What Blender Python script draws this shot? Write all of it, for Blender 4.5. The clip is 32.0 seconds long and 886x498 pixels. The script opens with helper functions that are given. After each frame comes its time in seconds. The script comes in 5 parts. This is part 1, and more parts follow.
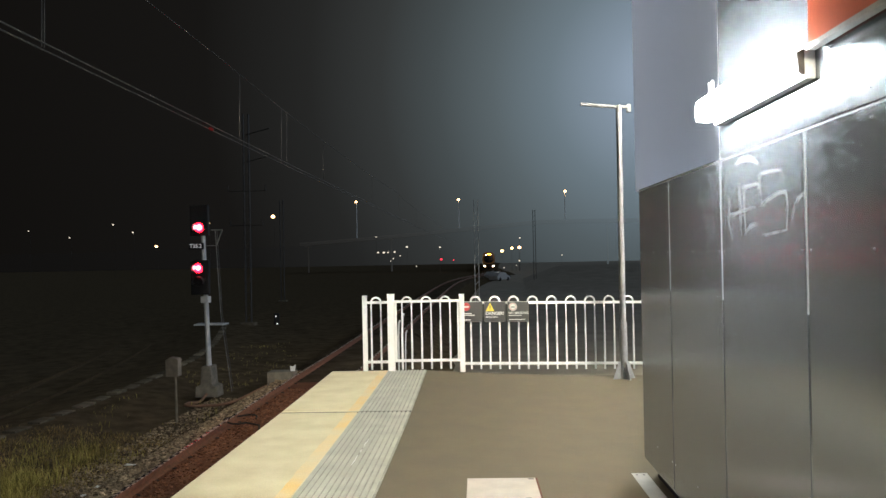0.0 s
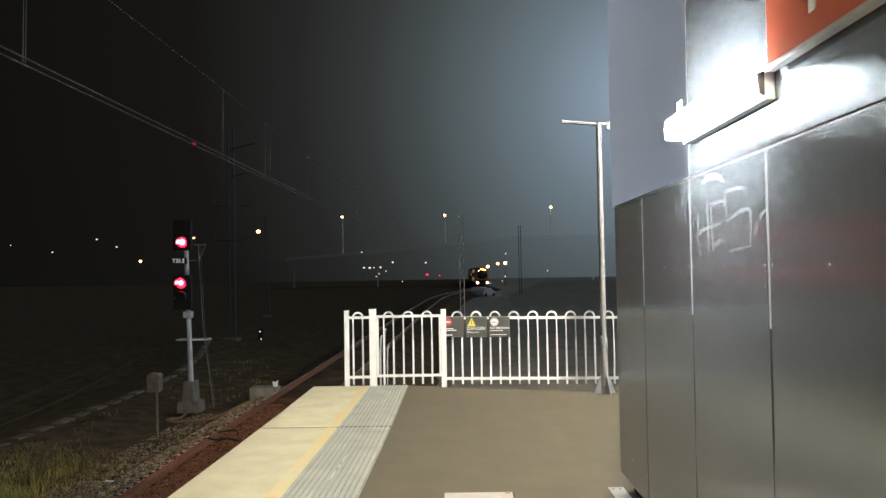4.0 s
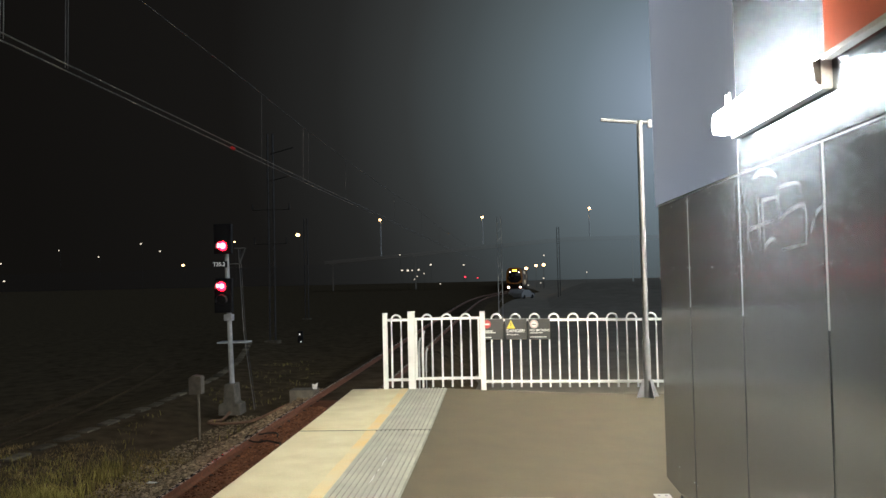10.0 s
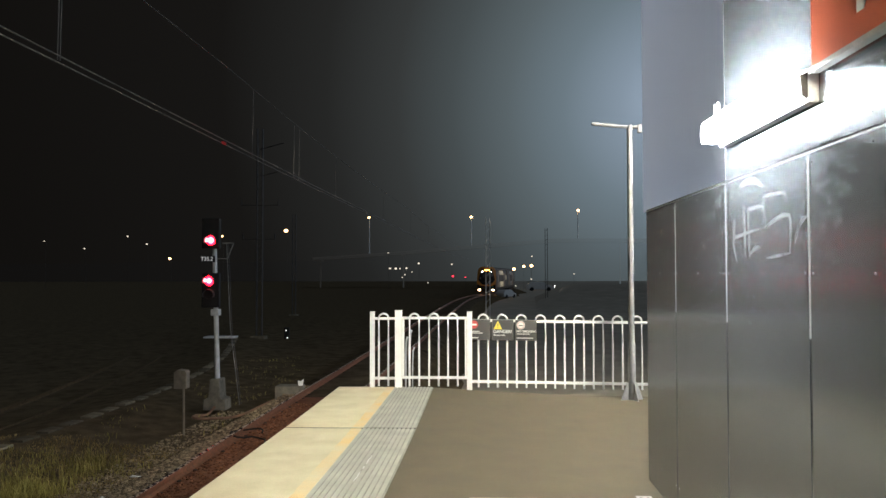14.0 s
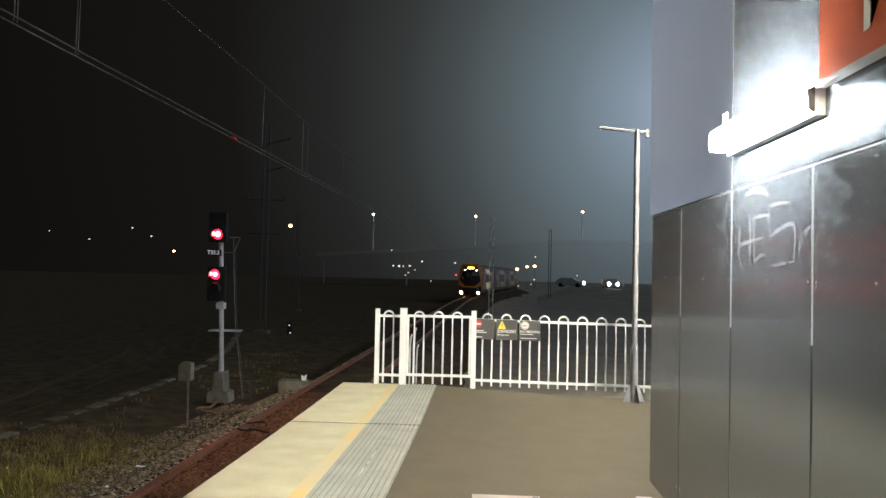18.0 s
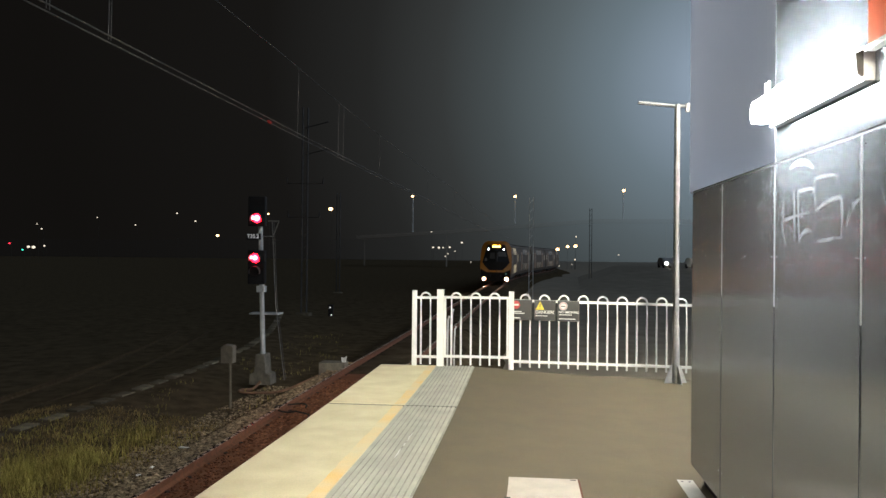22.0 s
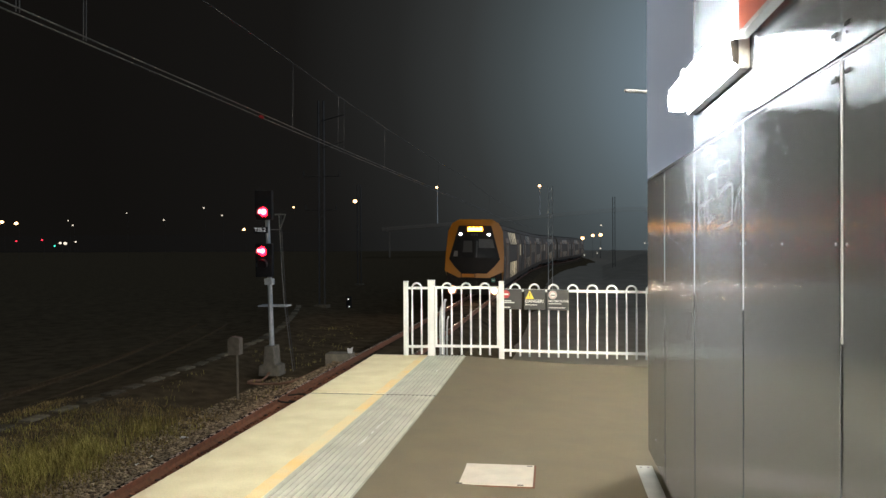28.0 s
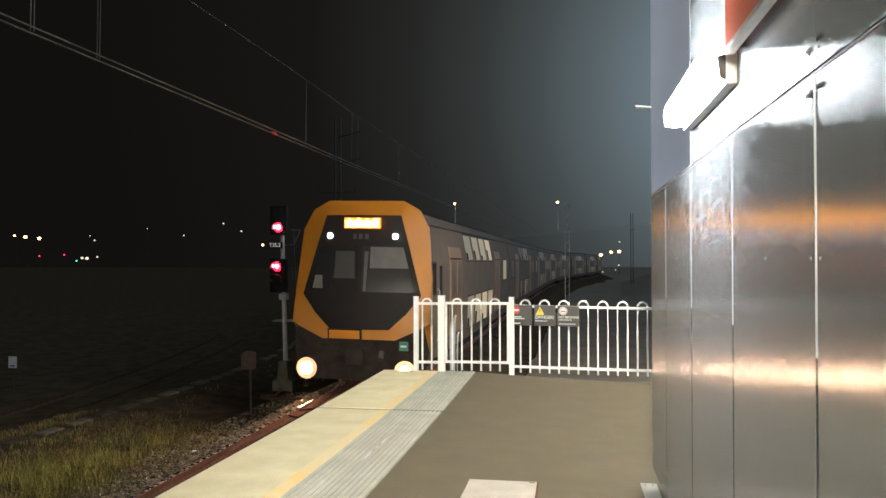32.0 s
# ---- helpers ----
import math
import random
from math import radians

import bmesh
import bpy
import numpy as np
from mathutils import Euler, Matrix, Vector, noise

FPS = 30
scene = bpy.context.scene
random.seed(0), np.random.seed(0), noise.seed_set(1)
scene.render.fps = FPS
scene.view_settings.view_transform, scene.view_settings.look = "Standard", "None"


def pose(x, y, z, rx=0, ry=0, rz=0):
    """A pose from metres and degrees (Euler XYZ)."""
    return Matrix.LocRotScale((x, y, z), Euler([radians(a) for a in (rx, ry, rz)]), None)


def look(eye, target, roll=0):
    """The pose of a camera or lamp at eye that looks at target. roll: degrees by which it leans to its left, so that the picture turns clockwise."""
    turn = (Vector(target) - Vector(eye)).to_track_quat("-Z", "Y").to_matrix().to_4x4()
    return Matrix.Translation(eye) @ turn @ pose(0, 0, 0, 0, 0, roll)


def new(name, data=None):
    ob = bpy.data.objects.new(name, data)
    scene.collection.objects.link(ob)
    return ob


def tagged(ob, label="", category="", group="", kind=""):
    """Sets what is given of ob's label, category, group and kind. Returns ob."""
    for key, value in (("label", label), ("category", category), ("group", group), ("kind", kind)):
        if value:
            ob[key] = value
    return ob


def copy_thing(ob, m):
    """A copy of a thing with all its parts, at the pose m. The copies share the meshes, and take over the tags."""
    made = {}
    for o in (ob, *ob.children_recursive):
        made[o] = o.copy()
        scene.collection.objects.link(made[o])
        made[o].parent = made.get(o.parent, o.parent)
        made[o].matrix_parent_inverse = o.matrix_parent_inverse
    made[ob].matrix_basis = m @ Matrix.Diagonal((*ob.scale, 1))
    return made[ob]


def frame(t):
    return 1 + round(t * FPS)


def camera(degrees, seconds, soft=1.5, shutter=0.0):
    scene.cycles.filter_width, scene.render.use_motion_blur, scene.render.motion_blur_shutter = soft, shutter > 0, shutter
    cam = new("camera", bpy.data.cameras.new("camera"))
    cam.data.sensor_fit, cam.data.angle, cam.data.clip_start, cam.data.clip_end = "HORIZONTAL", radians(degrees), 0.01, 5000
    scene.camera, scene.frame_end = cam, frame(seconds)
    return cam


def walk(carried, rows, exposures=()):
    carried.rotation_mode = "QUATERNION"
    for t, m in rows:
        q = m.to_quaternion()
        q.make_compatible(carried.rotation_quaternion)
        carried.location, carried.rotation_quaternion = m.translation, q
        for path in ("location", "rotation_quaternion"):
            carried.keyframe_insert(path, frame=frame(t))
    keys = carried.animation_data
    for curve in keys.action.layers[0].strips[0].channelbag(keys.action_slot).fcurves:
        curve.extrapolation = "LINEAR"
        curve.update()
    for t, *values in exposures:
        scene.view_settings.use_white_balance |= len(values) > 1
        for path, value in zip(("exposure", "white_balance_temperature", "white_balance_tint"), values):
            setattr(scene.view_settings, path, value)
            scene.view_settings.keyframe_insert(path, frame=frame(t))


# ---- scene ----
cam = camera(59.5, 32.0)
PATH = [
    (0, (0.028, 0.116, 1.924), (-0.035, 2.115, 1.942), -1.1),
    (0.5, (0.021, 0.115, 1.922), (-0.032, 2.115, 1.945), -0.8),
    (1, (0.034, 0.116, 1.923), (-0.007, 2.115, 1.953), -0.8),
    (1.5, (0.079, 0.161, 1.925), (0.046, 2.16, 1.961), -1.0),
    (2, (0.124, 0.174, 1.921), (0.098, 2.173, 1.985), -0.9),
    (2.5, (0.133, 0.168, 1.92), (0.113, 2.167, 1.994), -0.9),
    (3, (0.074, 0.095, 1.925), (0.052, 2.094, 1.989), -0.8),
    (3.5, (0.091, 0.046, 1.923), (0.064, 2.045, 1.979), -1.1),
    (5.5, (0.119, 0.118, 1.913), (0.093, 2.117, 1.977), -0.4),
    (6, (0.14, 0.127, 1.923), (0.115, 2.126, 1.989), -0.5),
    (6.5, (0.145, 0.129, 1.92), (0.12, 2.128, 1.993), -0.4),
    (7, (0.155, 0.142, 1.911), (0.133, 2.141, 1.979), -1.3),
    (7.5, (0.154, 0.174, 1.919), (0.131, 2.172, 1.984), -2.1),
    (8, (0.144, 0.184, 1.915), (0.116, 2.183, 1.981), -2.7),
    (8.5, (0.128, 0.197, 1.921), (0.098, 2.196, 1.986), -2.9),
    (9, (0.113, 0.207, 1.922), (0.078, 2.206, 1.993), -2.6),
    (9.5, (0.084, 0.179, 1.914), (0.017, 2.177, 1.981), -1.4),
    (10, (0.091, 0.161, 1.913), (-0.033, 2.156, 1.978), -1.3),
    (10.5, (0.121, 0.159, 1.91), (0.012, 2.155, 1.971), -1.3),
    (11, (0.141, 0.161, 1.918), (0.047, 2.158, 1.978), -1.4),
    (11.5, (0.127, 0.129, 1.913), (0.033, 2.126, 1.975), -1.1),
    (12, (0.122, 0.127, 1.919), (0.028, 2.124, 1.976), -1.0),
    (12.5, (0.107, 0.138, 1.921), (0.013, 2.135, 1.977), -0.8),
    (13, (0.099, 0.124, 1.926), (0.002, 2.12, 1.985), -0.7),
    (13.5, (0.088, 0.123, 1.93), (-0.007, 2.12, 1.993), -0.2),
    (14, (0.084, 0.116, 1.925), (-0.01, 2.113, 1.987), -0.1),
    (14.5, (0.092, 0.102, 1.929), (0.0, 2.099, 1.989), 0.1),
    (16.5, (0.072, 0.118, 1.926), (-0.017, 2.115, 1.983), 1.3),
    (17, (0.042, 0.066, 1.922), (-0.054, 2.063, 1.974), 1.2),
    (17.5, (0.047, 0.021, 1.935), (-0.05, 2.018, 1.988), 1.2),
    (18, (0.041, 0.003, 1.933), (-0.062, 2.0, 1.991), 1.2),
    (18.5, (0.032, 0.022, 1.951), (-0.089, 2.017, 2.01), 1.6),
    (19, (0.054, 0.035, 1.946), (-0.156, 2.024, 1.998), 1.9),
    (19.5, (0.094, 0.053, 1.951), (-0.123, 2.041, 1.997), 0.9),
    (20, (0.105, 0.069, 1.944), (-0.109, 2.057, 1.986), 0.5),
    (20.5, (0.104, 0.061, 1.937), (-0.111, 2.05, 1.977), 0.4),
    (21, (0.098, 0.068, 1.941), (-0.115, 2.057, 1.977), 0.4),
    (21.5, (0.094, 0.108, 1.933), (-0.114, 2.097, 1.948), 0.7),
    (22, (0.095, 0.117, 1.931), (-0.11, 2.106, 1.939), 0.5),
    (22.5, (0.1, 0.1, 1.928), (-0.106, 2.09, 1.934), 0.4),
    (23, (0.151, 0.136, 1.924), (-0.047, 2.126, 1.921), 0.0),
    (23.5, (0.172, 0.141, 1.922), (-0.023, 2.131, 1.915), -0.7),
    (24, (0.185, 0.149, 1.925), (-0.006, 2.139, 1.916), -1.2),
    (24.5, (0.195, 0.136, 1.917), (0.009, 2.127, 1.905), -1.3),
    (25, (0.269, 0.184, 1.908), (0.076, 2.175, 1.896), -1.3),
    (25.5, (0.38, 0.146, 1.913), (0.177, 2.135, 1.897), -2.9),
    (27.5, (0.75, 0.111, 1.933), (0.463, 2.09, 1.913), -1.1),
    (28, (0.733, 0.09, 1.931), (0.459, 2.071, 1.915), -0.3),
    (28.5, (0.747, 0.085, 1.937), (0.465, 2.065, 1.932), -0.4),
    (29, (0.755, 0.082, 1.936), (0.472, 2.062, 1.934), -0.5),
    (29.5, (0.746, 0.087, 1.936), (0.461, 2.067, 1.941), -0.5),
    (30, (0.751, 0.088, 1.935), (0.466, 2.067, 1.945), -0.5),
    (30.5, (0.754, 0.086, 1.934), (0.468, 2.065, 1.951), -0.5),
    (31, (0.757, 0.093, 1.934), (0.468, 2.072, 1.952), -0.5),
    (31.5, (0.778, 0.093, 1.931), (0.48, 2.071, 1.951), -0.4),
    (32, (0.868, 0.086, 1.92), (0.548, 2.06, 1.946), -0.1),
]
walk(cam, [(t, look(eye, target, roll)) for t, eye, target, roll in PATH])

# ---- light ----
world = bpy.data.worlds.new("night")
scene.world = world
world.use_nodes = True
GLOW_X, GLOW_Z = 0.245, 0.210      # wall lamp's glare put into the sky; the bright east is added for fill
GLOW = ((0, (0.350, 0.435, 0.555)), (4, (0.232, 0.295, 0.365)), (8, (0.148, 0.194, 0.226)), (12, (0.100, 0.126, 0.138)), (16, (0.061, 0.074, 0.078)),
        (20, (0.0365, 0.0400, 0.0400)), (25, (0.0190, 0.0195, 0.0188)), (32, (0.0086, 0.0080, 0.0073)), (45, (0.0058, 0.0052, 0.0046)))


def sky_glare(nodes, links, way):
    """The sky's colour in a direction, with the wall lamp's glare put in."""
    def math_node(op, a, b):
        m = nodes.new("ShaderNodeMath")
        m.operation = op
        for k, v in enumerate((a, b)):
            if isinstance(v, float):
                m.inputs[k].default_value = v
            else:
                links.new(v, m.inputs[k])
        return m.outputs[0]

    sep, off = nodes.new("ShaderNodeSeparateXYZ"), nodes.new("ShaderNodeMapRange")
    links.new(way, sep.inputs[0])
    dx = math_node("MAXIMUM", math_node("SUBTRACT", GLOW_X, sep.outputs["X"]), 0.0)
    # even brightness east of the glare, added to lift the ground
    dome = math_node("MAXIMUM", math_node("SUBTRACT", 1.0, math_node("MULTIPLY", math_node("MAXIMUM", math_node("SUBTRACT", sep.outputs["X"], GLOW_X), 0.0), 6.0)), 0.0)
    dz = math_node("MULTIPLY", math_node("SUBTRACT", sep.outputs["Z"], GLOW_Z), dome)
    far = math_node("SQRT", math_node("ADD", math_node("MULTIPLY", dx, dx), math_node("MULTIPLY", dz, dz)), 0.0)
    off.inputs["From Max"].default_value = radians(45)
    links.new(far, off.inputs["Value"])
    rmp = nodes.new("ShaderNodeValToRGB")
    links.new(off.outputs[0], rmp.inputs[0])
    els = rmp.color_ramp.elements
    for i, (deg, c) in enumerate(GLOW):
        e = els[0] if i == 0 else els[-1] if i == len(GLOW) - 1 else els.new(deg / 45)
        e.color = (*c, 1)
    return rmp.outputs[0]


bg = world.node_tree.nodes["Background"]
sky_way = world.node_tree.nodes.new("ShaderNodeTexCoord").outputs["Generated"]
world.node_tree.links.new(sky_glare(world.node_tree.nodes, world.node_tree.links, sky_way), bg.inputs[0])
scene.view_settings.exposure = 0.0


# ---- materials ----
def mat(name, col, rough=0.6, metal=0.0, var=0.25, scale=4.0, bump=0.15, bscale=80.0, tint=None, aniso=0.0, per=0.0, stretch=(1, 1, 1), rvar=0.12, spec=0.5, island=0.0):
    """A surface with stains at one scale, grain at another, and fine relief."""
    m = bpy.data.materials.new(name)
    m.use_nodes = True
    n, l = m.node_tree.nodes, m.node_tree.links
    b = n["Principled BSDF"]
    t = n.new("ShaderNodeTexCoord")
    mp = n.new("ShaderNodeMapping")
    mp.inputs["Scale"].default_value = stretch
    l.new(t.outputs["Object"], mp.inputs[0])
    big, fine = n.new("ShaderNodeTexNoise"), n.new("ShaderNodeTexNoise")
    big.inputs["Scale"].default_value, big.inputs["Detail"].default_value = scale, 6
    fine.inputs["Scale"].default_value, fine.inputs["Detail"].default_value = bscale, 3
    for o in (big, fine):
        l.new(mp.outputs[0], o.inputs["Vector"])
    mix = n.new("ShaderNodeMix")
    mix.data_type = "RGBA"
    dark = tint or tuple(c * (1 - var) for c in col)
    mix.inputs["A"].default_value = (*dark, 1)
    mix.inputs["B"].default_value = (*[min(1, c * (1 + var * 0.5)) for c in col], 1)
    cr = n.new("ShaderNodeMapRange")
    cr.inputs["From Min"].default_value, cr.inputs["From Max"].default_value = 0.3, 0.7
    l.new(big.outputs["Fac"], cr.inputs["Value"])
    l.new(cr.outputs[0], mix.inputs["Factor"])
    grain = n.new("ShaderNodeMix")
    grain.data_type, grain.blend_type = "RGBA", "MULTIPLY"
    grain.inputs["Factor"].default_value = 1.0
    l.new(mix.outputs["Result"], grain.inputs["A"])
    gr = n.new("ShaderNodeMapRange")
    gr.inputs["From Min"].default_value, gr.inputs["From Max"].default_value = 0.25, 0.75
    gr.inputs["To Min"].default_value, gr.inputs["To Max"].default_value = 1 - var * 0.6, 1 + var * 0.3
    l.new(fine.outputs["Fac"], gr.inputs["Value"])
    l.new(gr.outputs[0], grain.inputs["B"])
    out = grain.outputs["Result"]
    if per:
        oi = n.new("ShaderNodeObjectInfo")
        pr = n.new("ShaderNodeMapRange")
        pr.inputs["To Min"].default_value, pr.inputs["To Max"].default_value = 1 - per, 1 + per * 0.5
        l.new(oi.outputs["Random"], pr.inputs["Value"])
        pm = n.new("ShaderNodeMix")
        pm.data_type, pm.blend_type = "RGBA", "MULTIPLY"
        pm.inputs["Factor"].default_value = 1.0
        l.new(out, pm.inputs["A"])
        l.new(pr.outputs[0], pm.inputs["B"])
        out = pm.outputs["Result"]
    if island:
        gi = n.new("ShaderNodeNewGeometry")
        ir = n.new("ShaderNodeMapRange")
        ir.inputs["To Min"].default_value, ir.inputs["To Max"].default_value = 1 - island, 1 + island * 0.6
        l.new(gi.outputs["Random Per Island"], ir.inputs["Value"])
        im = n.new("ShaderNodeMix")
        im.data_type, im.blend_type = "RGBA", "MULTIPLY"
        im.inputs["Factor"].default_value = 1.0
        l.new(out, im.inputs["A"])
        l.new(ir.outputs[0], im.inputs["B"])
        out = im.outputs["Result"]
    l.new(out, b.inputs["Base Color"])
    rr = n.new("ShaderNodeMapRange")
    rr.inputs["To Min"].default_value, rr.inputs["To Max"].default_value = max(0.03, rough - rvar), min(1, rough + rvar)
    l.new(big.outputs["Fac"], rr.inputs["Value"])
    l.new(rr.outputs[0], b.inputs["Roughness"])
    b.inputs["Metallic"].default_value = metal
    b.inputs["Specular IOR Level"].default_value = spec
    if aniso:
        b.inputs["Anisotropic"].default_value = aniso
        tg = n.new("ShaderNodeCombineXYZ")          # the brushing runs upright, so gloss spreads along the wall
        tg.inputs["Y"].default_value = 1.0
        l.new(tg.outputs[0], b.inputs["Tangent"])
    if bump:
        bp = n.new("ShaderNodeBump")
        bp.inputs["Strength"].default_value, bp.inputs["Distance"].default_value = bump, 0.004
        l.new(fine.outputs["Fac"], bp.inputs["Height"])
        l.new(bp.outputs[0], b.inputs["Normal"])
    return m


def glow(name, col, strength, uneven=0.0):
    """A surface that gives off light; uneven is how far copies differ."""
    m = bpy.data.materials.new(name)
    m.use_nodes = True
    b = m.node_tree.nodes["Principled BSDF"]
    b.inputs["Base Color"].default_value = (*[min(0.8, c) for c in col], 1)
    b.inputs["Roughness"].default_value = 0.3
    b.inputs["Emission Color"].default_value = (*col, 1)
    b.inputs["Emission Strength"].default_value = strength
    if uneven:
        n, l = m.node_tree.nodes, m.node_tree.links
        oi, pr = n.new("ShaderNodeObjectInfo"), n.new("ShaderNodeMapRange")
        pr.inputs["To Min"].default_value, pr.inputs["To Max"].default_value = strength * (1 - uneven), strength * (1 + uneven * 0.4)
        l.new(oi.outputs["Random"], pr.inputs["Value"])
        l.new(pr.outputs[0], b.inputs["Emission Strength"])
    return m


M_COPING = mat("painted_concrete", (0.85, 0.765, 0.525), 0.7, var=0.15, scale=2.6, bump=0.3, bscale=55, tint=(0.76, 0.655, 0.40), per=0.04)
M_YELLOW = mat("worn_yellow_paint", (0.86, 0.61, 0.215), 0.65, var=0.22, scale=1.7, bump=0.2, tint=(0.84, 0.745, 0.50))
M_TACTILE = mat("tactile_tile", (0.56, 0.56, 0.465), 0.55, var=0.18, scale=3, bump=0.15, per=0.06)
# grooves coloured darker than the ribs to draw their shade
M_GROOVE = mat("shaded_groove", (0.43, 0.43, 0.355), 0.8, var=0.3, scale=5, bump=0.2)
M_ASPHALT = mat("asphalt", (0.148, 0.120, 0.071), 0.88, var=0.13, scale=2.6, bump=0.9, bscale=75)
M_CONC = mat("concrete", (0.36, 0.34, 0.30), 0.85, var=0.35, scale=2.5, bump=0.4, bscale=60)
M_WHITE = mat("white_steel_paint", (0.86, 0.86, 0.83), 0.4, var=0.06, scale=9, bump=0.05)
M_GALV = mat("galvanised_steel", (0.42, 0.43, 0.42), 0.5, 0.3, var=0.2, scale=9, bump=0.08)
M_DARKSTEEL = mat("dark_weathered_steel", (0.062, 0.056, 0.050), 0.7, 0.2, var=0.3, scale=9, spec=0.2)
M_CLAD = mat("dark_metal_cladding", (0.292, 0.322, 0.350), 0.225, 0.86, var=0.05, scale=0.9, bump=0.0015, bscale=25, aniso=0.80, stretch=(1, 1, 0.25), rvar=0.008)
M_CLAD.node_tree.nodes["Principled BSDF"].inputs["Sheen Weight"].default_value = 0.095          # sheen stands in for the lamp's milky glare over the wall
M_CLAD.node_tree.nodes["Principled BSDF"].inputs["Sheen Roughness"].default_value = 0.5
M_CLAD.node_tree.nodes["Principled BSDF"].inputs["Sheen Tint"].default_value = (0.90, 0.94, 1.0, 1)
M_EDGE = mat("bare_aluminium_edge", (0.40, 0.41, 0.42), 0.5, 0.6, var=0.15, scale=5, bump=0.02)
M_JOINT = mat("dark_joint", (0.02, 0.02, 0.02), 0.8, var=0.2)
M_SCREW = mat("screw_steel", (0.25, 0.26, 0.27), 0.35, 0.8, var=0.1)
M_ORANGE = mat("orange_enamel", (0.60, 0.145, 0.07), 0.35, var=0.06, scale=2, bump=0.02)
M_BLACK = mat("black_paint", (0.012, 0.012, 0.013), 0.6, var=0.25, scale=6, spec=0.15)
M_LADDER = mat("dull_ladder_steel", (0.19, 0.18, 0.17), 0.6, 0.2, var=0.25, scale=9, spec=0.2)
M_HOOD = mat("weathered_black_paint", (0.05, 0.045, 0.045), 0.6, var=0.3, scale=9, spec=0.3)
M_SIGNBLK = mat("black_sign_face", (0.025, 0.025, 0.024), 0.5, var=0.1)
M_SIGNWHITE = mat("white_print", (0.75, 0.75, 0.72), 0.5, var=0.05)
M_SIGNRED = mat("red_print", (0.50, 0.035, 0.035), 0.5, var=0.05)
M_SIGNRING = mat("faded_red_print", (0.50, 0.26, 0.24), 0.5, var=0.05)
M_SIGNYEL = mat("yellow_print", (0.80, 0.62, 0.04), 0.5, var=0.05)
M_GROUND = mat("dry_soil_and_grass", (0.098, 0.074, 0.045), 0.95, var=0.4, scale=2.2, bump=0.2, bscale=40, tint=(0.062, 0.048, 0.028), spec=0.0)
# ground colour lightened to hold the veil of glare over it
M_VEILGROUND = mat("veiled_ground", (0.31, 0.275, 0.22), 0.95, var=0.15, scale=0.6, bump=0.3, bscale=30, tint=(0.25, 0.22, 0.172), spec=0.02)
M_STONE = mat("ballast_stone", (0.33, 0.255, 0.165), 0.9, var=0.5, scale=9, bump=0.3, tint=(0.14, 0.10, 0.064), spec=0.1, island=0.7)

M_RUSTSTONE = mat("rust_stained_stone", (0.19, 0.084, 0.047), 0.9, var=0.4, scale=9, bump=0.3, spec=0.05, island=0.55)
M_RUSTBED = mat("rust_stained_bed", (0.16, 0.070, 0.040), 0.9, var=0.3, scale=3, bump=0.5, bscale=70, spec=0.05)
M_SLEEPER = mat("concrete_sleeper", (0.24, 0.17, 0.115), 0.85, var=0.3, scale=4, bump=0.3, per=0.35, spec=0.1)
M_RUST = mat("rusty_rail", (0.17, 0.070, 0.038), 0.75, 0.1, var=0.35, scale=12, bump=0.2, spec=0.2)
M_RAILHEAD = mat("worn_rail_head", (0.40, 0.27, 0.19), 0.27, 0.85, var=0.2, scale=15, bump=0.02)
M_GRASS = mat("long_grass", (0.47, 0.40, 0.115), 0.8, var=0.5, scale=1.4, bump=0, tint=(0.24, 0.185, 0.06), spec=0.05, island=0.5)
M_WIRE = mat("copper_wire", (0.145, 0.13, 0.115), 0.45, 0.5, var=0.2)
M_PALEBOX = mat("weathered_grey_box", (0.20, 0.165, 0.12), 0.7, var=0.3, scale=8, bump=0.2)
M_TSEAT = mat("pale_seat_back", (0.18, 0.17, 0.155), 0.7, var=0.15)
M_TSHADE = mat("grey_sun_shade", (0.12, 0.117, 0.112), 0.6, var=0.15, spec=0.15)
M_HOSE = mat("orange_conduit", (0.22, 0.12, 0.07), 0.6, var=0.3, scale=6)
M_HATCH = mat("pale_cover_plate", (0.62, 0.56, 0.47), 0.6, var=0.14, scale=5, bump=0.15)
M_STRIP = mat("aluminium_strip", (0.62, 0.62, 0.58), 0.42, 0.55, var=0.15, scale=5, bump=0.05)
M_LEDTUBE = glow("led_diffuser", (0.90, 0.965, 1.0), 150)
M_LEDWARM = glow("platform_lamp_diffuser", (1.0, 0.96, 0.86), 600)
M_LEDCANOPY = glow("flood_lamp_glass", (1.0, 0.915, 0.745), 2450)
M_RED = glow("red_signal_lens", (1.0, 0.004, 0.014), 24)
M_REDHOT = glow("red_lens_core", (1.0, 0.20, 0.25), 9)
M_GROUNDLAMP = glow("white_ground_lamp", (1.0, 0.98, 0.92), 1.3)
M_REDFAR = glow("far_red_lens", (1.0, 0.03, 0.06), 3)
M_FARLAMP = glow("far_lamp", (1.0, 0.56, 0.23), 9.0)
M_FARWHITE = glow("far_white_lamp", (1.0, 0.86, 0.68), 1.1)
# printed characters given emission so they read in the dark
M_NUMBER = glow("glowing_number", (0.8, 0.8, 0.8), 0.30)
M_TYEL = mat("train_orange_yellow", (0.46, 0.180, 0.018), 0.4, var=0.1, scale=2, bump=0.03)
M_TBODY = mat("train_grey_side", (0.165, 0.128, 0.098), 0.65, 0.0, var=0.2, scale=1.2, bump=0.05, spec=0.1)
M_TROOF = mat("train_roof", (0.05, 0.045, 0.04), 0.8, var=0.3, spec=0.05)
M_TDARK = mat("train_underframe", (0.030, 0.024, 0.020), 0.8, var=0.4, spec=0.1)
